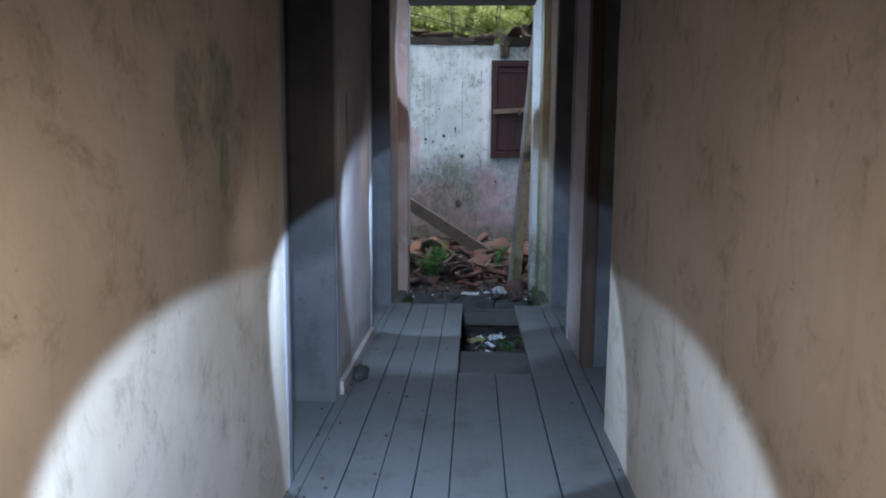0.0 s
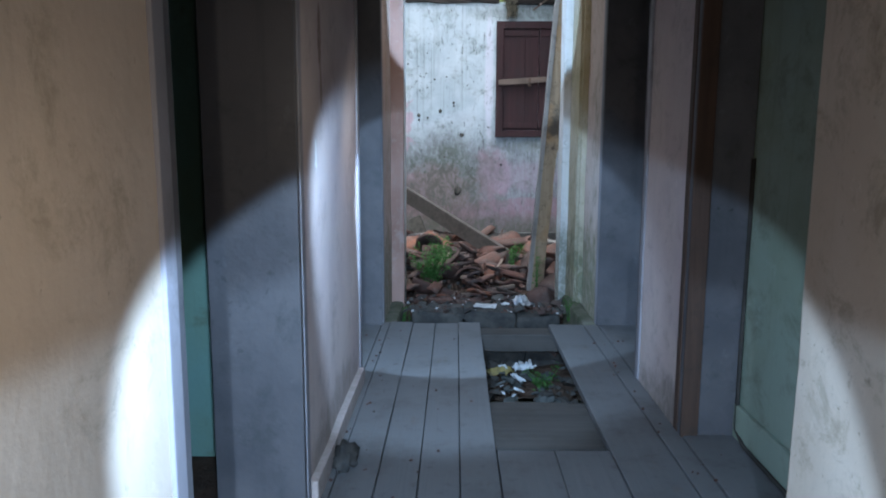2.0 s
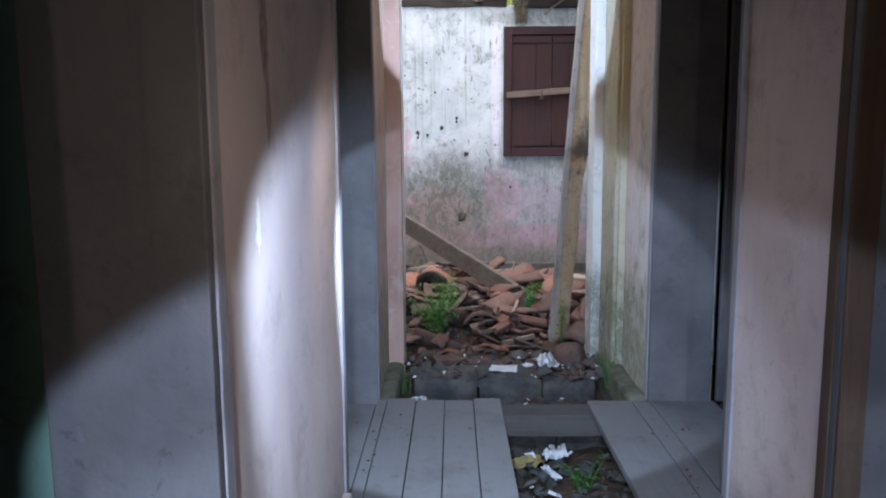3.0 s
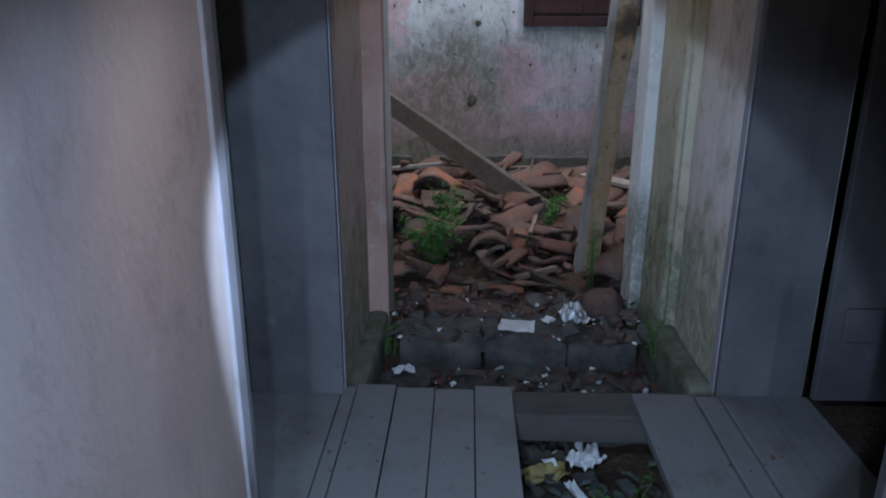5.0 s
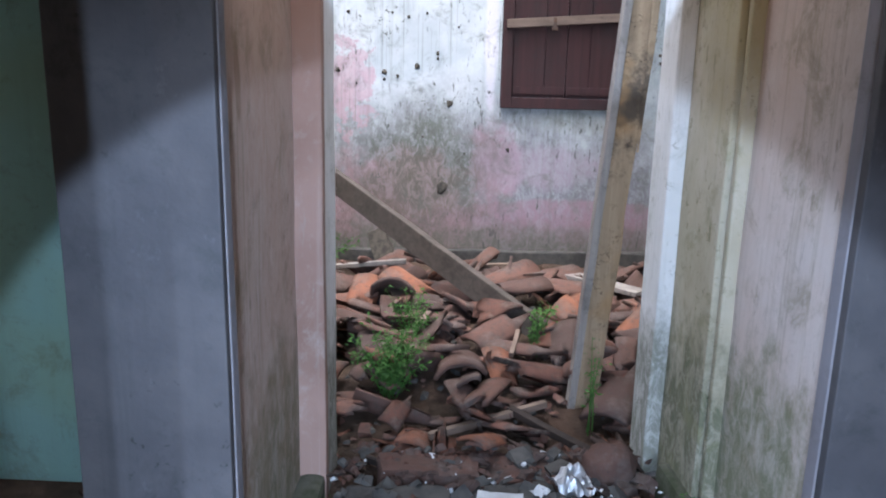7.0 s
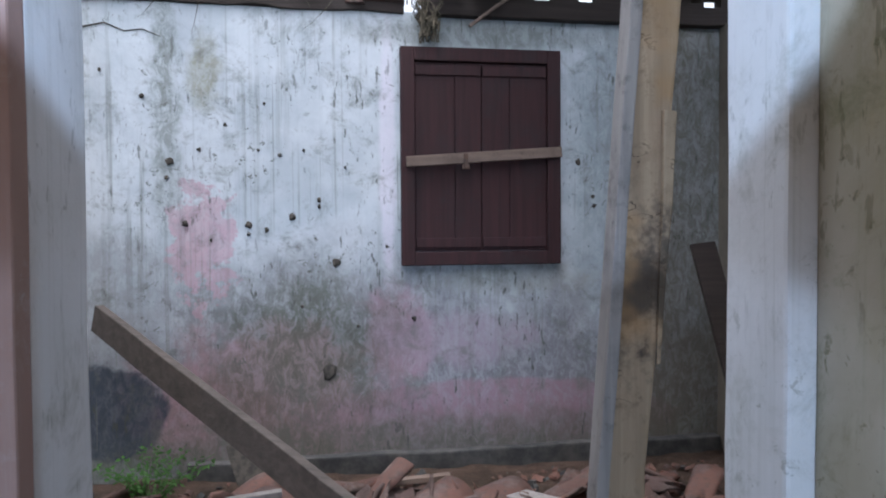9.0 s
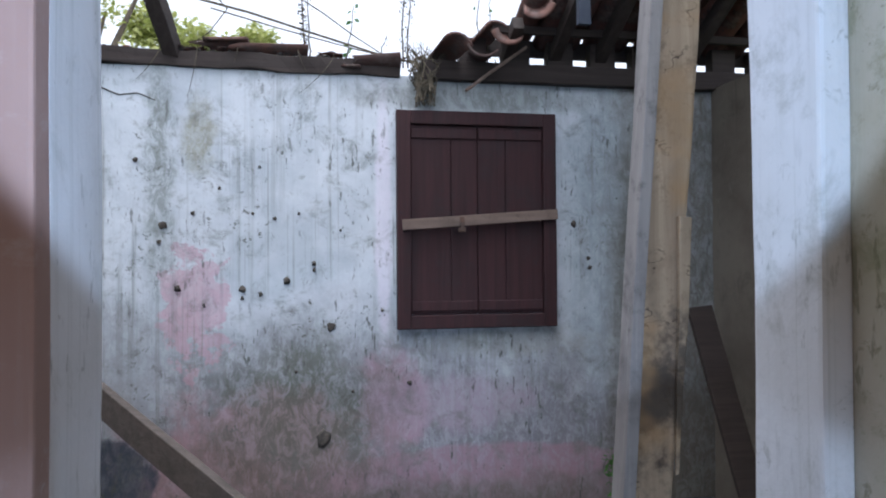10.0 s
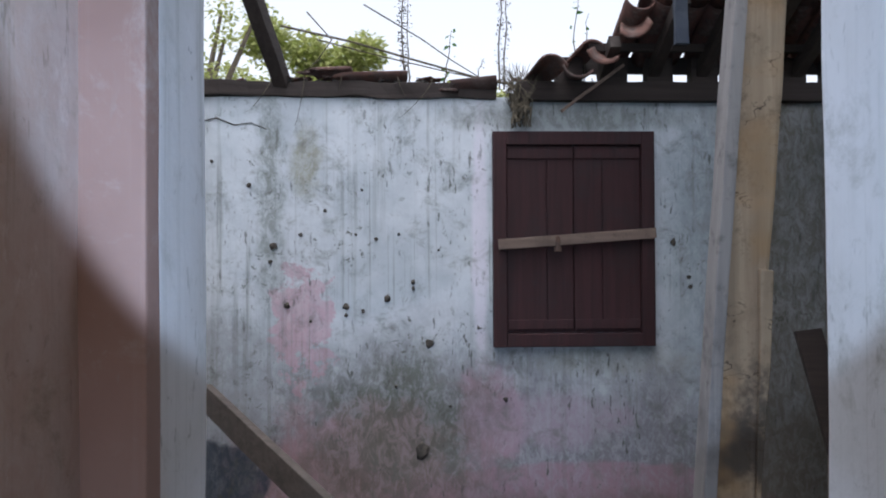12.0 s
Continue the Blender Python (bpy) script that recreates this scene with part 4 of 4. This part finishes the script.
# sticks over the rubble
for ax, ay, bx, by, lift, wide in ((-0.10, 8.35, 0.42, 8.60, 0.05, 0.03), (0.02, 8.12, 0.5, 8.10, 0.04, 0.05), (0.25, 8.55, 0.55, 8.22, 0.05, 0.04), (-0.22, 9.2, -0.12, 9.5, 0.10, 0.03),
                                   (0.30, 9.0, 0.36, 9.28, 0.10, 0.025), (0.75, 10.6, 1.25, 10.1, 0.12, 0.14), (-0.9, 10.5, -0.3, 10.55, 0.14, 0.05), (0.0, 10.9, 0.6, 10.9, 0.08, 0.05),
                                   (-0.35, 8.2, -0.1, 8.05, 0.03, 0.025), (0.9, 9.3, 1.3, 9.7, 0.1, 0.06), (0.55, 8.0, 0.72, 7.85, 0.03, 0.02), (0.12, 7.45, 0.02, 7.2, 0.08, 0.025)):
    bm = beam((ax, ay, heap(ax, ay) + lift), (bx, by, heap(bx, by) + lift + 0.02), wide, min(wide, 0.03), bevel=0.003, rough=0.004, cuts=5)
    tagged(part("stick", bm, rng.choice((BAR, GREYWOOD, DARKWOOD))), "broken weathered batten lying on the rubble", "stick", "broken battens")


# ---- plants ----
def leaf_mesh(name, centres, size, material, seed, long=2.2):
    """Many pointed, bent leaves in one mesh, one island each."""
    rg = random.Random(seed)
    verts, faces = [], []
    for c in centres:
        s = size * rg.uniform(0.6, 1.3)
        turn = Euler((rg.uniform(-0.9, 0.9), rg.uniform(-0.9, 0.9), rg.uniform(0, 6.28))).to_matrix()
        at = len(verts)
        for p in ((0, 0, 0), (0.5, 0.45 * long, 0.12), (0, long, -0.15), (-0.5, 0.45 * long, 0.12)):
            verts.append(tuple(Vector(c) + turn @ (Vector(p) * s)))
        faces.append((at, at + 1, at + 2))
        faces.append((at, at + 2, at + 3))
    data = bpy.data.meshes.new(name)
    data.from_pydata(verts, [], faces)
    data.materials.append(material)
    return data


def weed(x, y, z, high, wide, stems, leaves, size, seed, label):
    rg = random.Random(seed)
    plant = thing("weed", label, "weed", "weeds in the rubble")
    lines, spots = [], []
    for _ in range(stems):
        a, r = rg.uniform(0, 6.28), wide * rg.uniform(0.2, 1)
        tip = Vector((x + r * math.cos(a), y + r * math.sin(a), z + high * rg.uniform(0.5, 1)))
        foot = Vector((x + rg.uniform(-0.03, 0.03), y + rg.uniform(-0.03, 0.03), z - 0.05))
        mid = foot.lerp(tip, 0.5) + Vector((0, 0, high * 0.15))
        lines.append(tube([foot, mid, tip], 0.004, 4))
        for _ in range(leaves):
            s = rg.uniform(0.2, 1)
            spots.append(foot.lerp(mid, s * 2) if s < 0.5 else mid.lerp(tip, s * 2 - 1))
    tagged(part("stalk_tuft", merged(*lines), WEED, plant), kind="stuff")
    ob = new("foliage", leaf_mesh("foliage", [p + Vector((rg.gauss(0, 0.015), rg.gauss(0, 0.015), rg.gauss(0, 0.01))) for p in spots], size, WEED, seed))
    tagged(ob, kind="stuff").parent = plant


weed(-0.29, 8.75, -0.10, 0.36, 0.24, 26, 40, 0.013, 1, "bright green feathery weed growing from the rubble")
weed(-0.22, 9.25, -0.02, 0.32, 0.14, 12, 30, 0.012, 2, "green feathery weed growing from the rubble")
weed(0.44, 9.25, -0.02, 0.26, 0.14, 9, 24, 0.013, 3, "small green weed beside the fallen plank")
weed(0.60, 8.45, -0.08, 0.42, 0.05, 4, 22, 0.010, 4, "thin green creeper at the prop foot")
weed(-1.0, 10.9, 0.0, 0.30, 0.35, 16, 22, 0.018, 5, "dark green weeds in the wall corner")
weed(1.72, 11.2, 0.0, 0.6, 0.15, 7, 22, 0.022, 6, "dark green fern against the far wall")
weed(-0.45, 7.75, -0.14, 0.10, 0.06, 8, 12, 0.008, 7, "short green moss tuft at the ledge")
weed(0.74, 7.60, -0.06, 0.12, 0.06, 8, 12, 0.008, 8, "short green moss tuft at the ledge")


def wall_plant(x, high, leaves, size, seed, bend=0.05, material=STALK):
    rg = random.Random(seed)
    plant = thing("wall_stalk", "thin dry stalk growing from the wall top", "stalk", "stalks on the wall top")
    pts = [Vector((x, WY + 0.08, 2.83))]
    for k in range(1, 9):
        pts.append(Vector((x + bend * (k / 8) ** 2 + rg.gauss(0, 0.006), WY + 0.08 + rg.gauss(0, 0.01), 2.83 + high * k / 8)))
    part("stem", tube(pts, 0.006, 5), STALK, plant)
    spots = [pts[i].lerp(pts[i + 1], rg.random()) + Vector((rg.gauss(0, 0.012), rg.gauss(0, 0.012), 0)) for i in (rg.randrange(1, 8) for _ in range(leaves))]
    ob = new("foliage", leaf_mesh("foliage", spots, size, material, seed, 1.6))
    tagged(ob, kind="stuff").parent = plant


wall_plant(-0.17, 0.95, 300, 0.013, 1, 0.0)
wall_plant(-0.14, 0.60, 50, 0.010, 2, 0.01)
wall_plant(0.45, 1.0, 220, 0.011, 3, 0.02)
wall_plant(0.48, 0.8, 120, 0.010, 4, 0.03)
wall_plant(0.10, 0.38, 16, 0.024, 5, 0.05, WEED)
wall_plant(0.93, 0.62, 14, 0.026, 6, 0.04, WEED)
wall_plant(1.0, 0.5, 12, 0.02, 7, 0.03, WEED)
wall_plant(-0.25, 0.14, 10, 0.012, 8, -0.06)
wall_plant(0.30, 0.2, 18, 0.01, 9, 0.05)
wire = tube([(-0.95, WY + 0.1, 3.24), (-0.5, WY + 0.1, 3.14), (-0.1, WY + 0.08, 3.02), (0.3, WY + 0.05, 2.90), (0.56, WY + 0.02, 2.84)], 0.008, 5, 0.8)
tagged(part("dry_vine", wire, STALK), "dry vine trailing along the wall top", "vine")
for pts in (((-0.42, WY + 0.1, 3.38), (-0.05, WY + 0.1, 3.16), (0.14, WY + 0.08, 3.02), (0.32, WY + 0.05, 2.90)),
            ((-0.72, WY + 0.09, 3.15), (-0.3, WY + 0.08, 3.04), (0.15, WY + 0.06, 2.93), (0.5, WY + 0.03, 2.85)),
            ((-0.78, WY + 0.07, 3.32), (-0.62, WY + 0.06, 3.14), (-0.72, WY + 0.02, 2.98), (-0.86, WY - 0.03, 2.86))):
    tagged(part("dry_vine", tube(pts, 0.005, 5, 0.7), STALK), "thin dry vine strung above the wall top", "vine")
for k, (x, drop, side) in enumerate(((-0.78, 0.3, 0.06), (0.02, 0.26, 0.22), (-0.98, 0.22, 0.16), (-0.2, 0.12, -0.05), (-0.55, 0.1, 0.03), (1.02, 0.24, -0.05))):
    pts = [(x + side * (j / 5) ** 1.5 * (-1), WY - 0.03 - 0.012 * math.sin(j), 2.88 - drop * j / 5) for j in range(6)]
    tagged(part("hanging_root", tube(pts, 0.004, 4), STALK), "thin dry root hanging down the wall", "root", "hanging roots")


def tree(x, y, tops, spread, seed, leaves, size=0.13, sparse=False):
    """Trunk, limbs and an uneven crown of leaf clumps."""
    rg = random.Random(seed)
    plant = thing("tree", "bushy bright green tree behind the wall" if not sparse else "thin-leaved tree beside the wall", "tree", "trees behind the house")
    fork = Vector((x, y, tops * 0.45))
    part("trunk", tube([(x, y, -0.6), (x + 0.1, y, tops * 0.2), fork], 0.16, 8, 0.6), BARK, plant)
    clumps = []
    for k in range(16 if not sparse else 9):
        a = rg.uniform(0, 6.28)
        r = spread * rg.random() ** 0.5
        tip = Vector((x + r * math.cos(a), y + 0.6 * r * math.sin(a), tops * rg.uniform(0.5, 0.96) - 0.25 * r))
        part("limb", tube([fork, fork.lerp(tip, 0.5) + Vector((0, 0, 0.2)), tip], 0.05, 5, 0.3), BARK, plant)
        clumps.append((tip, rg.uniform(0.35, 0.8) * spread * 0.45))
    spots = []
    for _ in range(leaves):
        c, r = rg.choice(clumps)
        v = Vector((rg.gauss(0, 1), rg.gauss(0, 1), rg.gauss(0, 0.8)))
        v = v.normalized() * r * rg.random() ** 0.4
        spots.append(c + v)
    ob = new("crown", leaf_mesh("crown", spots, size, LEAF, seed, 1.7))
    tagged(ob, kind="stuff").parent = plant


tree(-3.0, 24.0, 7.5, 2.3, 1, 18000, 0.09)
tree(-5.4, 25.5, 6.8, 2.0, 2, 6000)
tree(-0.6, 24.5, 6.1, 2.0, 3, 13000, 0.10)
tree(1.8, 25.0, 6.0, 2.2, 4, 13000, 0.10)
tree(0.4, 29.0, 6.6, 2.6, 8, 12000, 0.12)
tree(4.6, 27.0, 6.2, 2.4, 5, 5000)
for k, x in enumerate((-7.5, -3.6, 0.2, 4.0)):
    tree(x, 34.0 + 0.7 * (k % 2), 8.3 - 0.2 * (k % 2), 3.0, 20 + k, 9000, 0.17)
tree(-2.15, 13.6, 4.9, 0.75, 6, 900, 0.035, True)
tree(-8.5, 27.0, 7.5, 2.8, 7, 5000)
chips("hatch_scraps", "few pale scraps lying under the missing boards", PAPER, 9, lambda rg: (rg.uniform(0.12, 0.5), rg.uniform(6.3, 7.2), -0.29 + rg.uniform(0, 0.02)), 0.015, 0.04, 9, 0.3)
weed(0.47, 6.75, -0.31, 0.14, 0.16, 8, 16, 0.012, 12, "small green weed under the missing boards")
cable = tube([(1.045, 5.322, 1.10), (1.046, 5.320, 0.8), (1.044, 5.322, 0.4), (1.04, 5.31, 0.03), (1.026, 5.2, 0.008), (1.022, 4.9, 0.008), (1.02, 4.42, 0.008)], 0.008, 6, 1.0)
tagged(part("cable", cable, SOOT, None, smooth=True), "black cable hanging down the jamb onto the floor", "cable")
leaf_door = thing("wooden_door", "dark slate painted wooden door standing open into the room", "door")
part("panel", box(1.15, 1.95, 7.02, 7.055, 0.01, 2.5, 0.004, 0.002, 0.3), SLATE, leaf_door)
for z in (0.25, 1.2, 2.2):
    part("ledge", box(1.2, 1.9, 7.0, 7.019, z, z + 0.12, 0.004), SLATE, leaf_door)
YELLOW = plain("faded_yellow_wrapper", (0.24, 0.19, 0.06), (0.15, 0.12, 0.06), 0.6)
for name, label, x, y, w, d, h, turn, mat in (("wrapper", "faded yellow wrapper lying under the missing boards", 0.205, 6.98, 0.17, 0.08, 0.03, 15, YELLOW),
                                              ("paper_sheet", "crumpled white paper under the missing boards", 0.37, 7.08, 0.13, 0.10, 0.05, 40, PAPER),
                                              ("paper_sheet", "torn white paper strip under the missing boards", 0.31, 6.86, 0.04, 0.15, 0.02, 20, PAPER),
                                              ("bag_scrap", "black plastic bag scrap under the missing boards", 0.20, 7.10, 0.16, 0.12, 0.08, 10, SOOT)):
    tagged(part(name, crumple(x, y, -0.285, w, d, h, 20 + turn, turn), mat), label, "litter", "litter under the boards")
chips("sill_shards", "dark flat shards heaped on the broken sill", STONE, 150, on_sill, 0.012, 0.07, 14, 0.3)
chips("sill_clay", "small clay shards heaped on the broken sill", CLAY, 170, on_sill, 0.012, 0.06, 15, 0.25)
chips("wall_top_litter", "leaf litter and crumbs along the wall top", SOOT, 260, lambda rg: (rg.uniform(-3.0, 0.6), WY + rg.uniform(-0.01, 0.14), 2.852 + rg.uniform(0, 0.02)), 0.006, 0.03, 16, 0.5)
